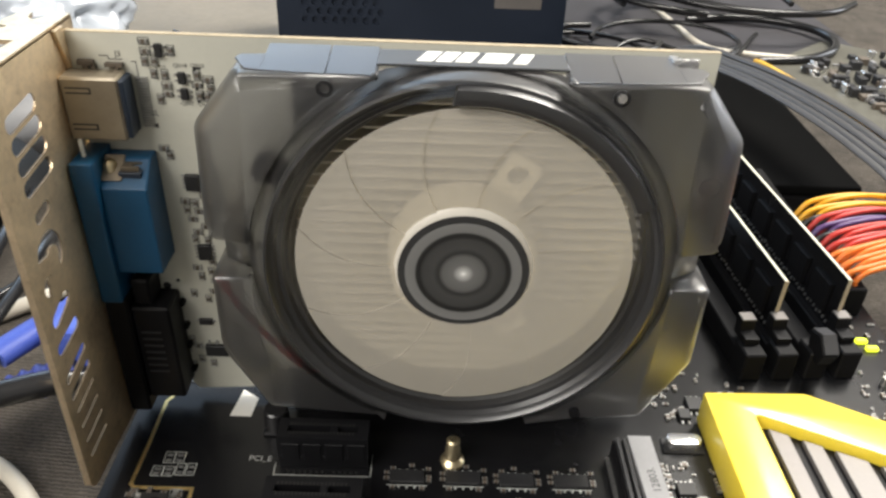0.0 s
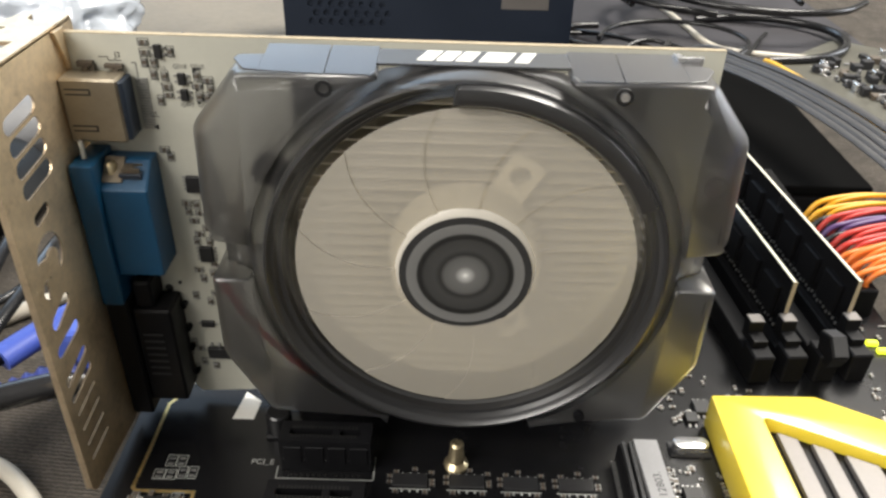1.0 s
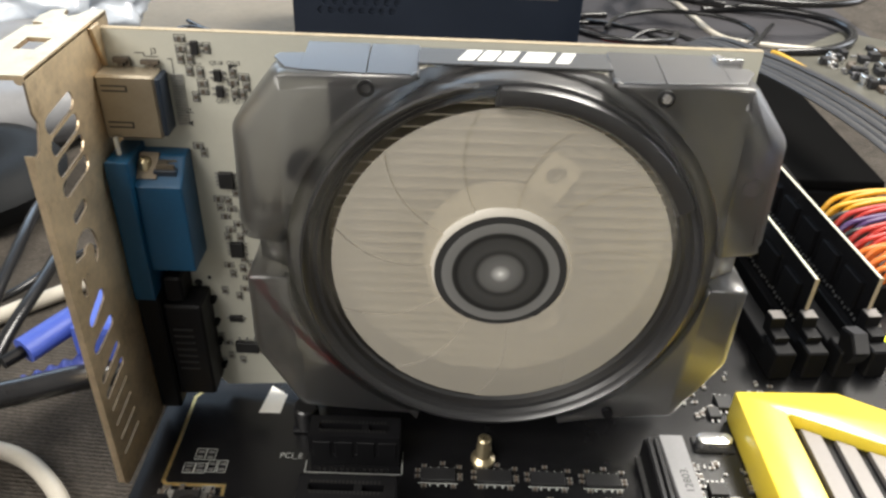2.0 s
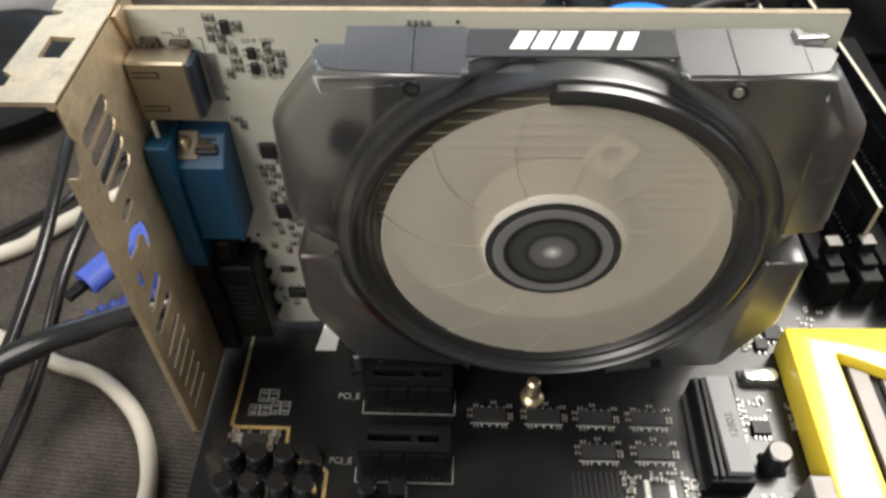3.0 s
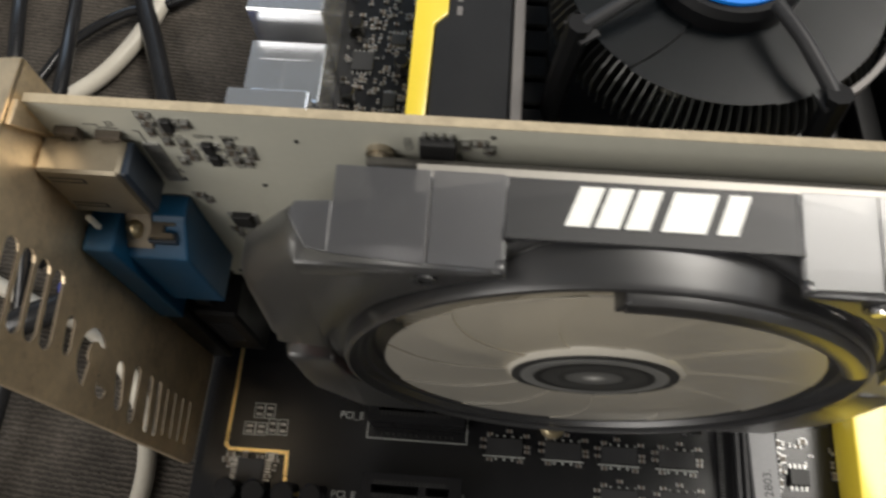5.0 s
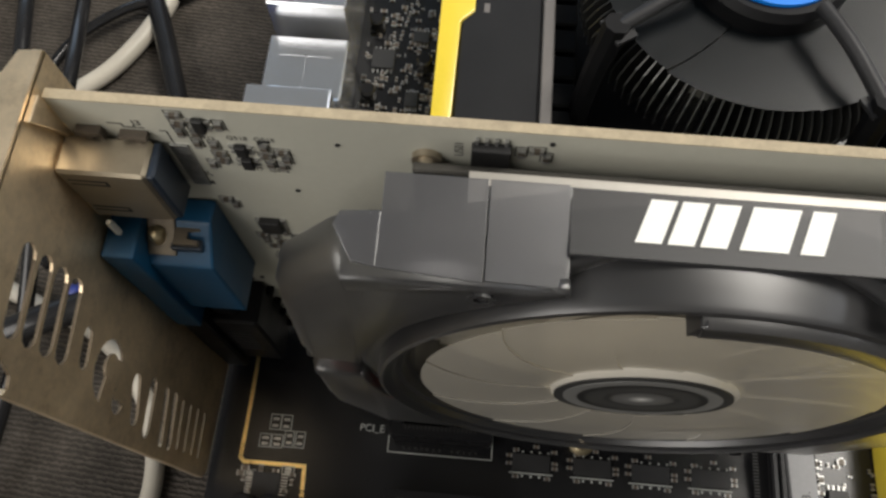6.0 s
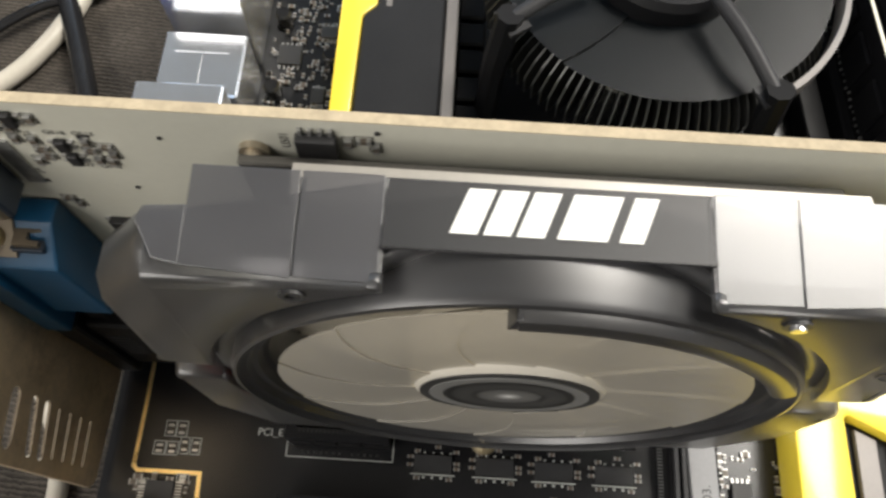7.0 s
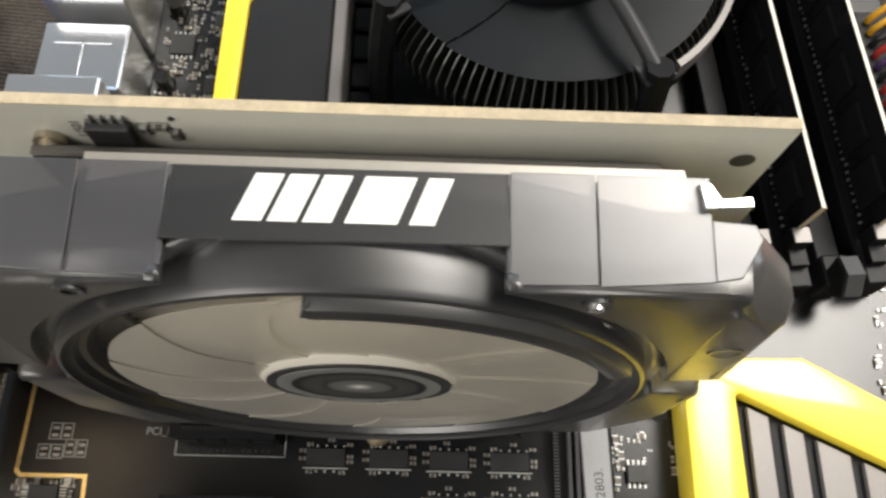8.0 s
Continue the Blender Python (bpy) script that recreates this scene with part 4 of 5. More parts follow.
sc = part("screw", lathe(bmesh.new(), [(0.01, -2.8), (1.0, -2.8), (1.4, -2.3), (1.4, -1.0), (2.2, -1.0), (2.2, 0), (0.01, 0)], -39.2, 102.6, "y", 20), M_HDMI, card, "brass mounting screw", smooth=35)

# heatsink of level fins; the base colour holds the shade between them
sink = part("heatsink", box(-41, 41, -3.2, -1.6, 21.5, 104, 0.3), M_BASE_SHADE, card, "aluminium heatsink with level fins")
for k in range(28):
    z = 22.55 + k * 3.05
    wide = math.sqrt(max(43.5 ** 2 - (z - 65) ** 2, 400))
    part("fin", box(-wide, wide, -12.8, -3.2, z - 0.2, z + 0.2), M_FINS, sink)
part("top_fin", prism(bmesh.new(), [(-33, -3.6), (43.2, -3.6), (44.4, -9.6), (-33, -9.6)], "z", 105.2, 106.0, 0.1), M_ALU, sink)
part("spring_clip", prism(bmesh.new(), [(42.2, -9.0), (43.4, -9.0), (44.6, -11.0), (48.2, -10.6), (48.2, -11.9), (42.6, -12.2)], "z", 107.5, 113.2, 0.1), M_TIN, sink, "bright clip end")
mount = part("fan_mount", rod(bmesh.new(), 0, 65, 18.0, -14.4, -13.0, "y", 40), M_CREAM, sink, "cream fan mount with drilled legs")
for a in (60.0, -59.0):
    bm = bmesh.new()
    plate_with_holes(bm, [(15, -4.2), (27.0, -4.2), (28.2, -3.0), (28.2, 3.0), (27.0, 4.2), (15, 4.2)], [circle(23.6, 0, 2.5, 16)], "y", -14.4, -13.2)
    for v in bm.verts:
        x, z = v.co.x, v.co.z
        c, s = math.cos(radians(a)), math.sin(radians(a))
        v.co.x, v.co.z = x * c - z * s, x * s + z * c + 65 * MM
    part("leg", bm, M_CREAM, mount)

# fan, at rest
FZ = 65.0
fan = part("fan", lathe(bmesh.new(), [(18.2, -14.8), (17.9, -19.5), (17.0, -23.2), (15.8, -24.1), (15.2, -24.2), (14.7, -23.7), (0.01, -23.7)], 0, FZ, "y", 64), M_CREAM, card, "cream fan, at rest", smooth=35)
part("groove", lathe(bmesh.new(), [(15.3, -23.75), (15.3, -24.45), (13.6, -24.45), (13.6, -23.75)], 0, FZ, "y", 64), M_INK, fan, "black groove round the hub")
part("hub_label", rod(bmesh.new(), 0, FZ, 13.6, -24.6, -23.7, "y", 64), ringed("ringed_label", (0, -24.6 * MM, FZ * MM),
     [(0.0, 0.9), (0.0009, 0.5), (0.0024, 0.16), (0.0048, 0.12), (0.0058, 0.03), (0.0070, 0.06), (0.0094, 0.05), (0.0103, 0.015), (0.0110, 0.03), (0.0114, 0.18), (0.0137, 0.20)], 0.4), fan, "grey and black ringed hub label")


def blade():
    bm = bmesh.new()
    n, m = 8, 8
    grid = []
    for i in range(n + 1):
        f = i / n
        r = 15.9 + 23.0 * f
        row = []
        for j in range(m + 1):
            g = j / m
            a = radians(-16.35 + 32.7 * g - 14.0 * f * f)
            y = -23.7 + 0.3 * g - 0.5 * math.sin(math.pi * f)
            row.append((r * math.cos(a), y, r * math.sin(a)))
        grid.append(row)
    for off in (0.0, 0.22):
        vs = [[bm.verts.new((x * MM, (y + off) * MM, z * MM)) for x, y, z in row] for row in grid]
        for i in range(n):
            for j in range(m):
                q = (vs[i][j], vs[i + 1][j], vs[i + 1][j + 1], vs[i][j + 1])
                bm.faces.new(q if off else tuple(reversed(q)))
        if off:
            rim = lambda w: [w[i][0] for i in range(n + 1)] + [w[n][j] for j in range(1, m + 1)] + [w[i][m] for i in range(n - 1, -1, -1)] + [w[0][j] for j in range(m - 1, 0, -1)]
            p, q = rim(first), rim(vs)
            for k in range(len(p)):
                bm.faces.new((p[k], p[(k + 1) % len(p)], q[(k + 1) % len(p)], q[k]))
        first = vs
    bmesh.ops.recalc_face_normals(bm, faces=bm.faces[:])
    return bm


blade_mesh = mesh_of("blade", blade(), M_FAN, 50)
for k in range(11):
    b = share("blade", blade_mesh, fan, (0, 0, 0))
    b.matrix_basis = pose(0, -0.0004, FZ * MM, -2.6) @ pose(0, 0, 0, 0, 360 / 11 * k, 0)

# shroud: four corner ears round the fan opening, each a sloping face with a soft rim and a side wall
EAR_R = 49.6


def lean(z):
    return -0.046 * (110 - z)


def ear_front(z):
    return -22.5 - 0.028 * (110 - z)


def soften(pts, widths, r):
    """Rounds the inner corners of an open chain with short arcs."""
    out, wide = [pts[0]], [widths[0]]
    for k in range(1, len(pts) - 1):
        p, q, t = Vector(pts[k - 1]), Vector(pts[k]), Vector(pts[k + 1])
        a = min(r, (p - q).length * 0.45, (t - q).length * 0.45)
        u, v = q + (p - q).normalized() * a, q + (t - q).normalized() * a
        for f in (0.0, 0.33, 0.67, 1.0):
            out.append(tuple(u * (1 - f) ** 2 + q * 2 * f * (1 - f) + v * f * f))
            wide.append(widths[k])
    return out + [pts[-1]], wide + [widths[-1]]


def ear(bm, pts, widths, a0, a1, flip):
    """One ear: the outer chain runs so that the fan lies on its left; the arc closes it from a0 to a1."""
    pts, widths = soften(pts, widths, 2.2)
    way_in = [Vector(q) - Vector(p) for p, q in zip(pts, inset_line(pts, 1.0))]
    rims = [[(x + v.x * w * f, z + v.y * w * f) for (x, z), v, w in zip(pts, way_in, widths)] for f in (0.0, 0.35, 1.0)]
    drops = [lambda w: w * 1.25, lambda w: w * 0.5, lambda w: 0.0]
    side = -1 if flip else 1
    at = lambda x, z, y: bm.verts.new((side * x * MM, y * MM, z * MM))
    rows = [[at(x, z, ear_front(z) + drop(w)) for (x, z), w in zip(rim, widths)] for rim, drop in zip(rims, drops)]
    back = [at(x, z, -13.6 if x > 43.7 and z > 90 else -8.0) for x, z in pts]
    chain = [back, *rows]
    for p, q in zip(chain, chain[1:]):
        for k in range(len(p) - 1):
            bm.faces.new((p[k], p[k + 1], q[k + 1], q[k]))
    arc = circle(0, FZ, EAR_R, 20, a0, a1)
    lip = [at(x, z, ear_front(z)) for x, z in arc]
    low = [at(x, z, ear_front(z) + 2.2) for x, z in arc]
    for k in range(len(arc) - 1):
        bm.faces.new((lip[k], lip[k + 1], low[k + 1], low[k]))
    face = bm.faces.new(rows[-1] + lip)
    bmesh.ops.triangulate(bm, faces=[face])


UPPER = [(50.2, 70.6), (57.4, 71.2), (59.6, 73.4), (59.5, 97.7), (49.6, 110.4), (46.6, 110.9), (20.0, 110.9)]
LOWER = [(18.2, 18.8), (48.8, 19.0), (60.1, 38.0), (59.4, 60.0), (58.4, 61.4), (50.2, 61.6)]


def shroud_shell():
    bm = bmesh.new()
    for flip in (False, True):
        ear(bm, UPPER, [0.5, 1.0, 2.6, 3.8, 3.4, 0.6, 0.5], 67.0, 6.5, flip)
        ear(bm, LOWER, [0.5, 2.6, 3.4, 2.0, 1.0, 0.5], -4.2, -68.4, flip)
    # sunk band between the ears and the duct, cut off level at the strip and at the foot
    rows = []
    for k in range(120):
        a = radians(3 * k)
        c, s = math.cos(a), math.sin(a)
        r = min(EAR_R, 46.0 / s) if s > 0 else min(EAR_R, 46.2 / max(-s, 1e-6))
        rows.append([bm.verts.new((q * c * MM, (ear_front(FZ + q * s) + 2.2 + 40.0 * max(0.0, s - 0.86)) * MM, (FZ + q * s) * MM)) for q in (45.4, r)])
    for p, q in zip(rows, rows[1:] + rows[:1]):
        bm.faces.new((p[0], p[1], q[1], q[0]))
    # sunk floors of the two side notches
    for side in (-1, 1):
        vs = [bm.verts.new((side * x * MM, y * MM, z * MM)) for x, y, z in ((49.0, -19.0, 61.2), (56.5, -14.5, 61.2), (56.5, -14.5, 71.4), (49.0, -19.0, 71.4))]
        bm.faces.new(vs)
    bmesh.ops.recalc_face_normals(bm, faces=bm.faces[:])
    return bm


shroud = part("shroud", shroud_shell(), M_SHROUD, card, "smoky see-through plastic fan shroud", smooth=38)
shell_wall = shroud.modifiers.new("wall", "SOLIDIFY")
shell_wall.thickness, shell_wall.offset = 0.0011, -1.0
for s in (-1, 1):
    for a, b in ((20.0, 30.05), (30.3, 43.6)):
        bm = bmesh.new()
        prism(bm, [(s * a, -8.0), (s * b, -8.0), (s * b, -20.6 if b > 40 else -21.3), (s * a, -21.5)], "z", 112.0, 112.5, 0.06)
        for v in bm.verts:
            v.co.z -= max(0.0, -8.0 * MM - v.co.y) * 0.105
        part("top_plate", bm, M_PLATE, shroud, "raised top plate")
    bm = prism(bmesh.new(), [(s * 43.6, -13.2), (s * 48.8, -13.6), (s * 49.6, -15.4), (s * 46.8, -20.0), (s * 43.6, -20.6)], "z", 112.0, 112.5, 0.15)
    for v in bm.verts:
        v.co.z -= max(0.0, -8.0 * MM - v.co.y) * 0.105
    part("top_plate", bm, M_PLATE, shroud)
    part("mould_groove", box(s * 30.2 - 0.4, s * 30.2 + 0.4, -21.2, -8.2, 110.4, 110.9), M_STRIP, shroud)
    part("plate_end", prism(bmesh.new(), [(-8.2, 112.2), (-21.4, 110.8), (-21.4, 109.9), (-17.0, 109.6), (-8.2, 110.6)], "x", s * 20.0 - 0.35, s * 20.0 + 0.35, 0.1), M_PLATE, shroud)
    part("screw_boss", lathe(bmesh.new(), [(1.0, -23.0), (1.8, -23.0), (1.8, -21.6), (1.0, -21.6), (1.0, -23.0)], s * 30.2, 108.4, "y", 20), M_STRIP, shroud)
part("screw", rod(bmesh.new(), 31.0, 22.6, 1.4, -26.4, -24.4, "y", 16, 0.3), M_BLACK, shroud, smooth=40)
part("screw", rod(bmesh.new(), 30.2, 108.6, 0.95, -23.6, -22.6, "y", 16, 0.3), M_TIN, shroud, smooth=40)
MY = ear_front(88.7)
part("mould_mark", lathe(bmesh.new(), [(2.1, MY - 0.3), (2.1, MY + 0.15), (2.5, MY + 0.15), (2.5, MY - 0.3), (2.1, MY - 0.3)], 52.8, 88.7, "y", 28), M_SHROUD, shroud)
part("name_strip", box(-20, 20, -17.3, -8.0, 111.5, 112.05, 0.15), M_STRIP, shroud, "dark strip that carries the emblem")
# emblem as plain slanted shapes
for x0, w in ((-11.9, 3.3), (-7.9, 3.3), (-3.9, 3.3), (0.9, 6.0), (8.3, 2.9)):
    part("emblem_shape", prism(bmesh.new(), [(x0, -15.0), (x0 + w, -15.0), (x0 + w + 2.2, -9.0), (x0 + 2.2, -9.0)], "z", 112.05, 112.2, 0.0), M_WHITE, shroud, "white slanted emblem shape")


def tilted(bm):
    for v in bm.verts:
        v.co.y += lean(v.co.z / MM) * MM
    return bm


part("fan_ring", tilted(lathe(bmesh.new(), [(46.4, -9.0), (46.4, -22.2), (46.1, -23.1), (45.5, -23.3), (45.0, -22.6), (44.0, -22.2), (43.4, -21.0), (42.4, -20.8), (41.8, -19.3), (41.0, -18.8), (40.7, -17.4), (40.7, -9.0)], 0, FZ, "y", 96)), M_RING, shroud, "dark round fan duct", smooth=35)
part("ring_guard", tilted(lathe(bmesh.new(), [(41.6, -20.4), (41.0, -23.9), (41.6, -24.8), (43.0, -25.1), (44.8, -24.8), (45.3, -23.4), (45.3, -20.4), (41.6, -20.4)], 0, FZ, "y", 40, 26, 94)), M_GUARD, shroud, "raised guard on the duct", smooth=35)
part("guard_end", tilted(prism(bmesh.new(), [(-2.9, 106.4), (-4.2, 106.2), (-3.4, 109.6), (-2.6, 110.2)], "y", -24.6, -21.0, 0.15)), M_GUARD, shroud)
part("fan_wire", hose(bmesh.new(), [(-58.5, -19, 58), (-54, -20.5, 50), (-47, -21.5, 41), (-39, -21.5, 32), (-30, -20, 26)], 0.8, 8), material("red_wire_thin", (0.45, 0.03, 0.03), 0.4), fan, smooth=60)

# ---- processor cooler ----
cooler = thing("processor_cooler", "round processor cooler with radial fins and a black fan", "cooler")
CX, CY = 41.0, 98.0
core = part("fin_core", rod(bmesh.new(), CX, CY, 17, 0, 33, "z", 32), M_ALU, cooler)
M_FIN = material("dull_aluminium", (0.11, 0.11, 0.107), 0.35, 0.8, vary=0.15, scale=60)
slim = mesh_of("radial_fin", prism(bmesh.new(), [(16, 22), (46.6, 20), (47.2, 27), (44.5, 31.5), (39.0, 36.6), (16, 36.6)], "y", -0.18, 0.18), M_FIN)
for k in range(104):
    share("radial_fin", slim, core, (CX, CY, 0), (0, 0, k * 360 / 104))
shell = part("fan_housing", lathe(bmesh.new(), [(46.8, 32.5), (48.4, 32.5), (48.4, 38.5), (46.8, 39), (46.8, 32.5)], CX, CY, "z", 64, -52, 30), M_STRIPE, cooler, "grey fan frame")
hub = part("cooler_fan", lathe(bmesh.new(), [(21, 35), (21, 42.5), (19.5, 44.5), (0.01, 44.5)], CX, CY, "z", 48), M_BLACK, cooler, "black fan, at rest", smooth=35)
part("hub_label", rod(bmesh.new(), CX, CY, 17.4, 44.5, 45.6, "z", 48), glow("blue_print", (0.0, 0.22, 0.85), 0.0), hub, "bright blue hub label")


def cooler_blade():
    bm = bmesh.new()
    rows = []
    for i in range(7):
        f = i / 6
        r = 20.5 + 23.3 * f
        rows.append([bm.verts.new((r * math.cos(radians(a)) * MM, r * math.sin(radians(a)) * MM, (37.4 + 0.7 * g + 0.9 * f) * MM)) for g in [j / 9 for j in range(10)] for a in (-25.6 + 51.2 * g - 10 * f,)])
    for p, q in zip(rows, rows[1:]):
        for j in range(9):
            bm.faces.new((p[j], p[j + 1], q[j + 1], q[j]))
    bmesh.ops.solidify(bm, geom=bm.faces[:], thickness=0.8 * MM)
    return bm


cb = mesh_of("blade", cooler_blade(), material("glossy_black_plastic", (0.008, 0.011, 0.014), 0.33, vary=0.1, scale=60, spec=0.8, wear=0.03), 50)
for k in range(7):
    share("blade", cb, hub, (CX, CY, 0), (0, 0, 360 / 7 * k + 10))
for a in (-63, 30, 122, 213):
    c, s = math.cos(radians(a)), math.sin(radians(a))
    arm = part("arm", hose(bmesh.new(), [(CX + 20 * c, CY + 20 * s, 46.5), (CX + 33 * c, CY + 33 * s, 46.5), (CX + 48 * c, CY + 48 * s, 44)], 1.9, 10), M_DARK, cooler, "dark fan arm", smooth=60)
    part("clip", box(-4, 4, -3, 3, 0, 1), M_DARK, arm)
    foot = bpy.data.objects[arm.children[0].name]
    foot.matrix_basis = pose((CX + 48 * c) * MM, (CY + 48 * s) * MM, 42.5 * MM, 0, 0, a - 90)
    part("leg", hose(bmesh.new(), [(CX + 49 * c, CY + 49 * s, 46), (CX + 52 * c, CY + 52 * s, 25), (CX + 53 * c, CY + 53 * s, 1)], 3.4, 8), M_BLACK, arm)
# ---- loose cables and things on the bench ----


def cable(label, pts, r, mat, cat="cable"):
    return solid("cable", hose(bmesh.new(), pts, r, 14, 10), mat, label, cat, smooth=60)


cable("thick white cable curving over the cloth", [(-250, 45, -41), (-205, 26, -41), (-170, 11.5, -41), (-158, 8, -41), (-148, 3.2, -41), (-137.5, -5.5, -41), (-130.2, -14.5, -41), (-125, -24.8, -41), (-122, -35, -41), (-121.6, -46, -41), (-124, -57, -41), (-131, -67, -41), (-155, -95, -41)], 2.9, M_WIREW)
cable("thick white cable behind the card", [(-270, 36, -40), (-211, 64, -40), (-200, 74, -40), (-190, 84, -40), (-178, 95, -40), (-171, 102, -40), (-165, 111, -40), (-159, 124, -40), (-154, 141, -40), (-150, 190, -40)], 3.4, M_WIREW)
cable("thick black cable beside the steel bracket", [(-250, -45, -39), (-185, -18, -14), (-156, -5.5, -5), (-140, 2.5, -5), (-124.5, 10.4, -6), (-112, 22, -14), (-105, 48, -38)], 4.2, M_WIREB)
cable("dark grey cable behind the card", [(-120, 40, -39), (-132, 70, -38), (-141, 91, -38), (-150.5, 115, -38), (-160, 138, -38), (-172, 170, -39), (-190, 220, -40)], 3.8, M_WIREB)
cable("thin black cable behind the card", [(-235, 60, -41), (-198, 89, -38), (-185, 115, -38), (-168, 131, -38), (-148, 141, -40), (-110, 170, -42)], 1.9, M_WIREB)
cable("glossy black cable lying over the cloth", [(-186, -70, -41), (-178, -15, -26), (-175, 33, -14), (-179, 72, -8), (-187, 112, -8), (-204, 160, -24), (-240, 200, -41)], 2.4, M_WIREB)
cable("glossy black cable lying over the cloth", [(-175, -75, -41), (-166, -10, -28), (-163, 30, -12), (-163, 62, -9), (-168, 98, -12), (-184, 145, -30), (-200, 210, -41)], 2.4, M_WIREB)
cable("thin white lead across the far bench", [(170, 720, -42), (201, 602, -42), (212, 530, -42), (219.5, 484, -42), (240, 466, -42), (310, 452, -42)], 2.8, M_WIREW)

plug_b = thing("monitor_plug", "blue monitor cable plug in a rear port", "plug")
part("grip", hose(bmesh.new(), [(-149, 20, -5), (-140, 34, -4), (-128, 50, -3)], 5.4, 12, 8, 0.8), M_PLUG, plug_b, smooth=50)
part("thumb_screw", hose(bmesh.new(), [(-153, 14, -5), (-148.5, 21, -5)], 2.2, 12), M_BLACK, plug_b)
part("cable_boot", hose(bmesh.new(), [(-144, 6, -8), (-134, 11, -8), (-122, 17, -7)], lambda f: 3.4 + 2.8 * f + 0.7 * math.sin(f * 34), 14, 16), M_BOOT, plug_b, "ribbed dark blue cable boot", smooth=50)
part("plug_body", box(-130, -94, 16, 56, -9, 9, 2.5, 2), M_PLUG, plug_b)

psu = thing("power_supply", "navy steel power supply box at the back of the bench", "power supply")
bm = bmesh.new()
holes = [circle(-100 + 7 * i + (3.5 if j % 2 else 0), 6 + 6.1 * j, 2.3, 8) for i in range(8) for j in range(9)]
plate_with_holes(bm, [(-119, -44), (79, -44), (79, 84), (-119, 84)], holes, "y", 360, 361.2)
part("front_panel", bm, M_NAVY, psu, "navy panel with round vent holes")
part("case", box(-118.8, 78.8, 361.4, 500, -43.8, 83.5, 1.0), M_NAVY, psu)
part("sticker", box(30, 62, 359.6, 359.9, 18, 60), M_STRIPE, psu, "pale sticker")

rib = thing("flat_cable_bundle", "bundle of dark flat cables hanging beside the motherboard", "cable")
for dx, dz in ((-2, 0), (1.8, 1.0), (5.5, 2.4), (9.4, 3.4), (13.0, 5.2)):
    part("flat_cable", hose(bmesh.new(), [(120 + dx, 388, -40), (140 + dx, 318, 4 + dz), (160 + dx, 263, 14 + dz), (176 + dx, 208, 18 + dz), (188 + dx, 153, 18 + dz), (196 + dx, 108, 12 + dz), (215 + dx, 60, -20), (225 + dx, 20, -41)], 2.6, 8, 8, 0.45), M_RIBBON, rib, smooth=60)

# added block, no real case: gives the dark of cables and shadow here
case = thing("black_case", "added dark block for the shadowed cables behind the motherboard", "case")
part("body", box(64, 206, 168, 335, -44, -16, 1.5), M_BLACK, case)
part("lid", box(63.4, 206.6, 167.4, 335.6, -15.6, -10, 1.5, 2), material("matte_black_slab", (0.005, 0.005, 0.005), 0.9, vary=0.3, scale=40, spec=0.02), case, "dark top slab of the added block")

other = thing("spare_circuit_board", "spare grey-green circuit board with an amber edge, full of parts", "circuit board")
part("spare_board", prism(bmesh.new(), [(262, 440), (335, 505), (440, 430), (345, 240), (302, 285)], "z", -44, -41), material("grey_green_mask", (0.085, 0.082, 0.065), 0.5, vary=0.4, scale=90), other)
part("amber_edge", hose(bmesh.new(), [(252, 440, -40), (258, 415, -38), (289, 290, -38), (305, 230, -40)], 2.3, 8), material("amber_strip", (0.75, 0.45, 0.06), 0.5), other)
rnd = random.Random(11)
for _ in range(150):
    f, g = rnd.random(), rnd.random() ** 1.5
    x, y = 284 + 42 * f + 80 * g, 428 - 130 * f + 48 * g
    w, d, h = rnd.uniform(0.8, 4.5), rnd.uniform(0.8, 4.5), rnd.uniform(1, 7)
    part("component", box(x - w, x + w, y - d, y + d, -41, -41 + h, 0.4), rnd.choice((M_GREYP, M_TIN, M_DARK, M_DARK, M_CERAMIC)), other)

coil = thing("cable_tangle", "tangle of dark cables at the back of the bench", "cable")
rnd = random.Random(23)
for _ in range(9):
    cx, cy, r = rnd.uniform(95, 330), rnd.uniform(395, 640), rnd.uniform(40, 110)
    a0, turn = rnd.uniform(0, 6.28), rnd.uniform(2.5, 6.0)
    z0 = rnd.uniform(-41, -14)
    part("cable", hose(bmesh.new(), [(cx + r * math.cos(a0 + turn * j / 7), cy + r * 0.8 * math.sin(a0 + turn * j / 7), z0 + 3 * math.sin(j * 0.5)) for j in range(8)], rnd.uniform(1.8, 4.2), 8, 8), M_WIREB, coil, smooth=60)
# added sheet whose dark colour stands for shadowed clutter under the tangle
solid("dark_mat", box(85, 360, 385, 680, -44, -43.2, 0.2), material("clutter_shade_grey", (0.030, 0.028, 0.032), 0.8, vary=0.5, scale=30), "added dark sheet in place of shadowed clutter under the cables", "mat")

tool = thing("red_handle", "red plastic handle lying behind the card", "tool")
part("grip", hose(bmesh.new(), [(97, 386, -36), (126, 368, -37), (156, 356, -39)], lambda f: 9 - 5 * f, 12, 8, 0.7), material("red_plastic", (0.62, 0.03, 0.03), 0.4), tool, smooth=60)

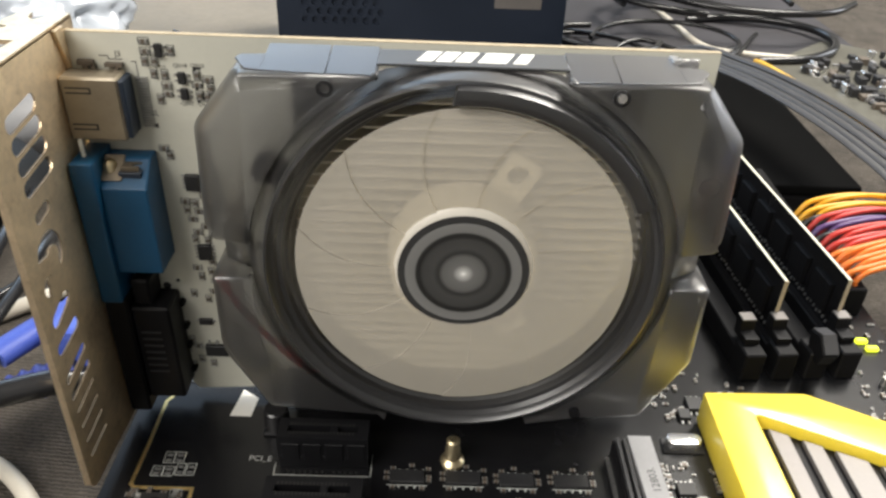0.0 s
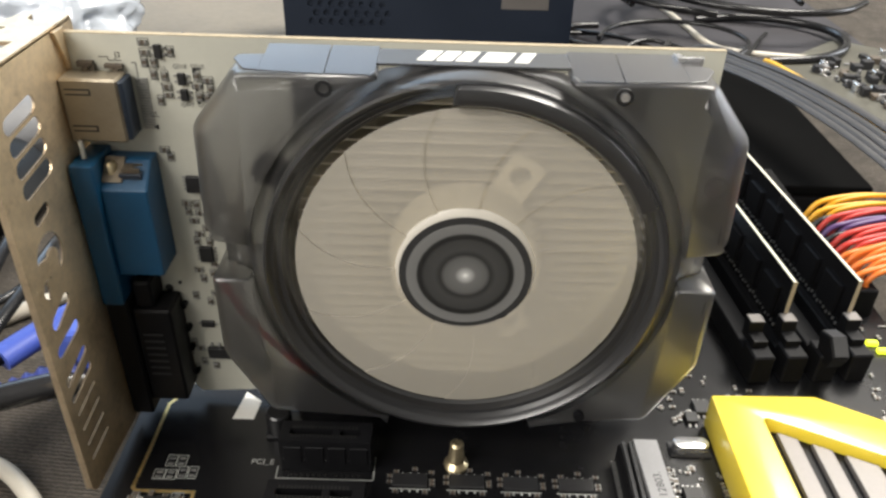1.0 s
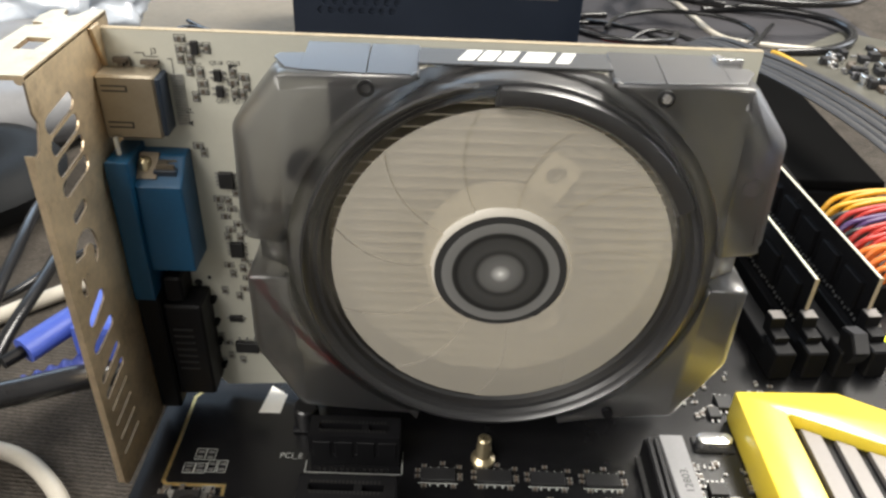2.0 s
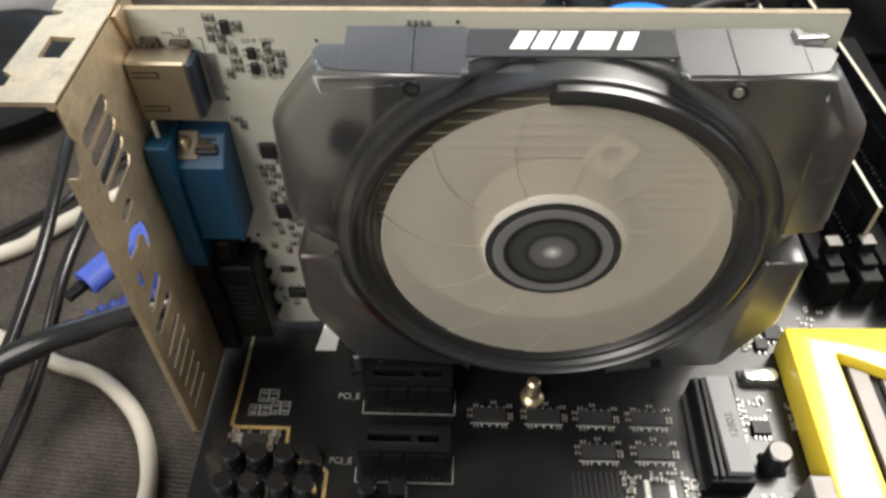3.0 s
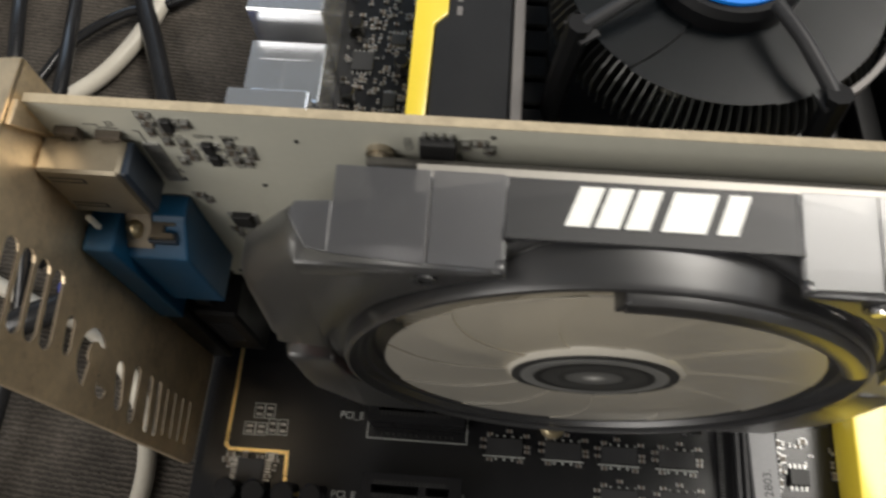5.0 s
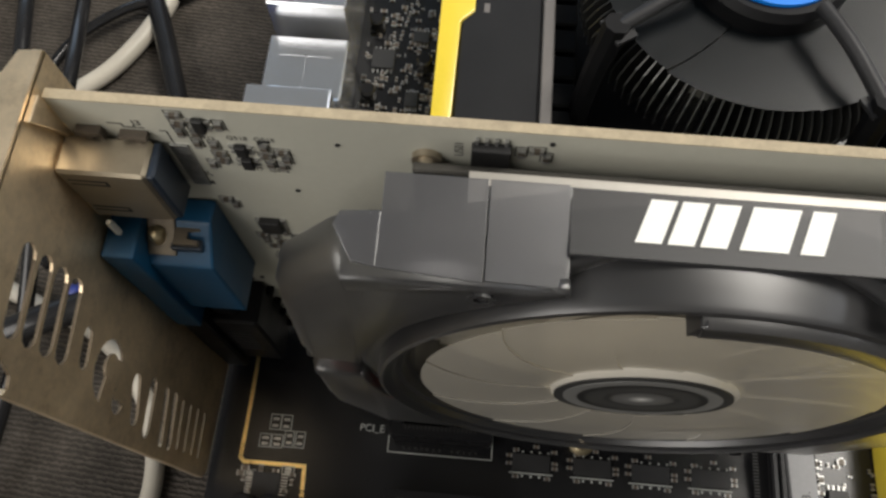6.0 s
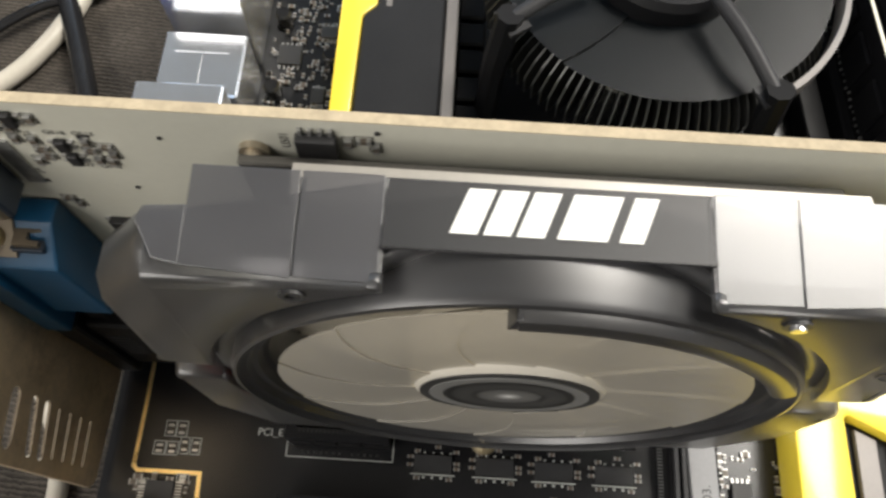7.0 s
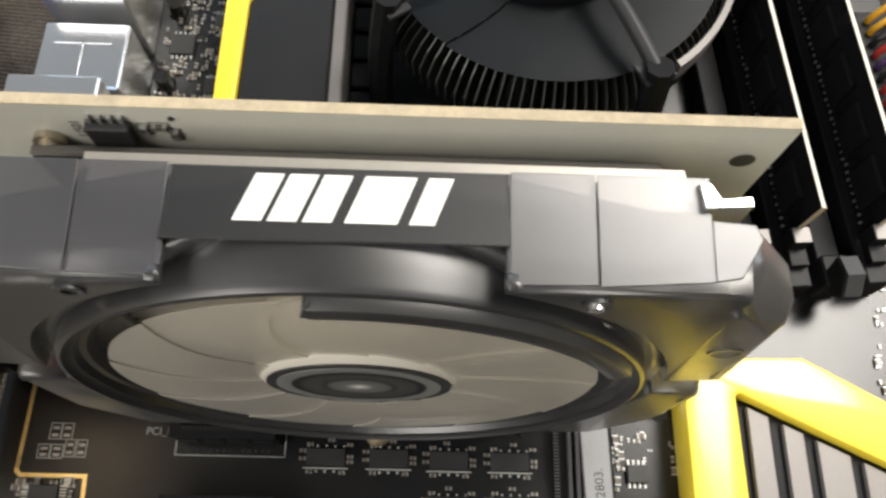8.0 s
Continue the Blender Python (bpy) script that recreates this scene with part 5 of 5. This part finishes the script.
bag = bmesh.new()
bmesh.ops.create_icosphere(bag, subdivisions=5, radius=1.0)
for v in bag.verts:
    p = v.co.copy()
    k = 1 + 0.22 * noise.noise(p * 2.3) + 0.10 * noise.noise(p * 6.1) + 0.05 * noise.noise(p * 14)
    v.co = Vector((p.x * 72 * k - 318, p.y * 50 * k + 410, max(p.z * 40 * k - 12, -43.9))) * MM
solid("plastic_bag", bag, smoky("clear_plastic_film", (0.9, 0.93, 0.97), (0.72, 0.78, 0.86), 0.3, 0.15), "crumpled clear plastic bag on the bench", "bag", smooth=60)

pad = bmesh.new()
lathe(pad, [(0.01, -44), (34, -44), (46, -37), (49, -27), (42, -17), (28, -14), (16, -20), (0.01, -23)], -256, 172, "z", 40)
heads = thing("headphones", "black padded headphones with a grey band on the cloth", "headphones")
part("headband", hose(bmesh.new(), [(-345, 235, -30), (-322, 285, -18), (-306, 330, -10), (-296, 385, -22)], 15, 14, 8, 0.5), M_GREYP, heads, "grey headband", smooth=60)
part("ear_pad", pad, material("black_leatherette", (0.010, 0.011, 0.012), 0.6, vary=0.3, scale=40, bump=0.4, spec=0.15), heads, smooth=50)
pad = bmesh.new()
lathe(pad, [(0.01, -44), (42, -44), (56, -34), (60, -20), (52, -8), (34, -4), (18, -12), (0.01, -16)], -272, 268, "z", 40)
part("ear_pad", pad, heads.children[1].data.materials[0], heads, smooth=50)
for pts in ([(-260, 440, -42), (-205, 415, -38), (-170, 396, -40), (-130, 430, -42)], [(-230, 470, -42), (-190, 420, -38), (-165, 380, -42)], [(90, 520, -42), (140, 470, -34), (190, 440, -40), (250, 480, -42)], [(120, 430, -42), (160, 460, -32), (220, 430, -38), (280, 520, -42)]):
    cable("thin black lead on the far bench", pts, 2.0, M_WIREB)

# ---- beige sheet and cable loop at the back of the bench ----
solid("beige_sheet", prism(bmesh.new(), [(-395, 372), (-126, 366), (-122, 860), (-430, 850)], "z", -44, -41.5, 0.4), material("beige_board", (0.215, 0.190, 0.150), 0.7, vary=0.18, scale=14, fine=160), "worn beige sheet lying on the dark bench", "sheet")
cable("thick black cable looped over the beige sheet", [(-214, 352, -36), (-206, 372, -36), (-221, 393, -37), (-226, 421, -37), (-216, 434, -37), (-191, 421, -37), (-172, 398, -37), (-158, 373, -37), (-150, 350, -37)], 4.0, M_WIREB)
cable("short red wire by the cable loop", [(-204, 360, -38), (-194, 375, -38), (-181, 391, -38), (-172, 402, -38)], 2.4, material("dull_red_wire", (0.34, 0.06, 0.05), 0.45, vary=0.1, scale=80))
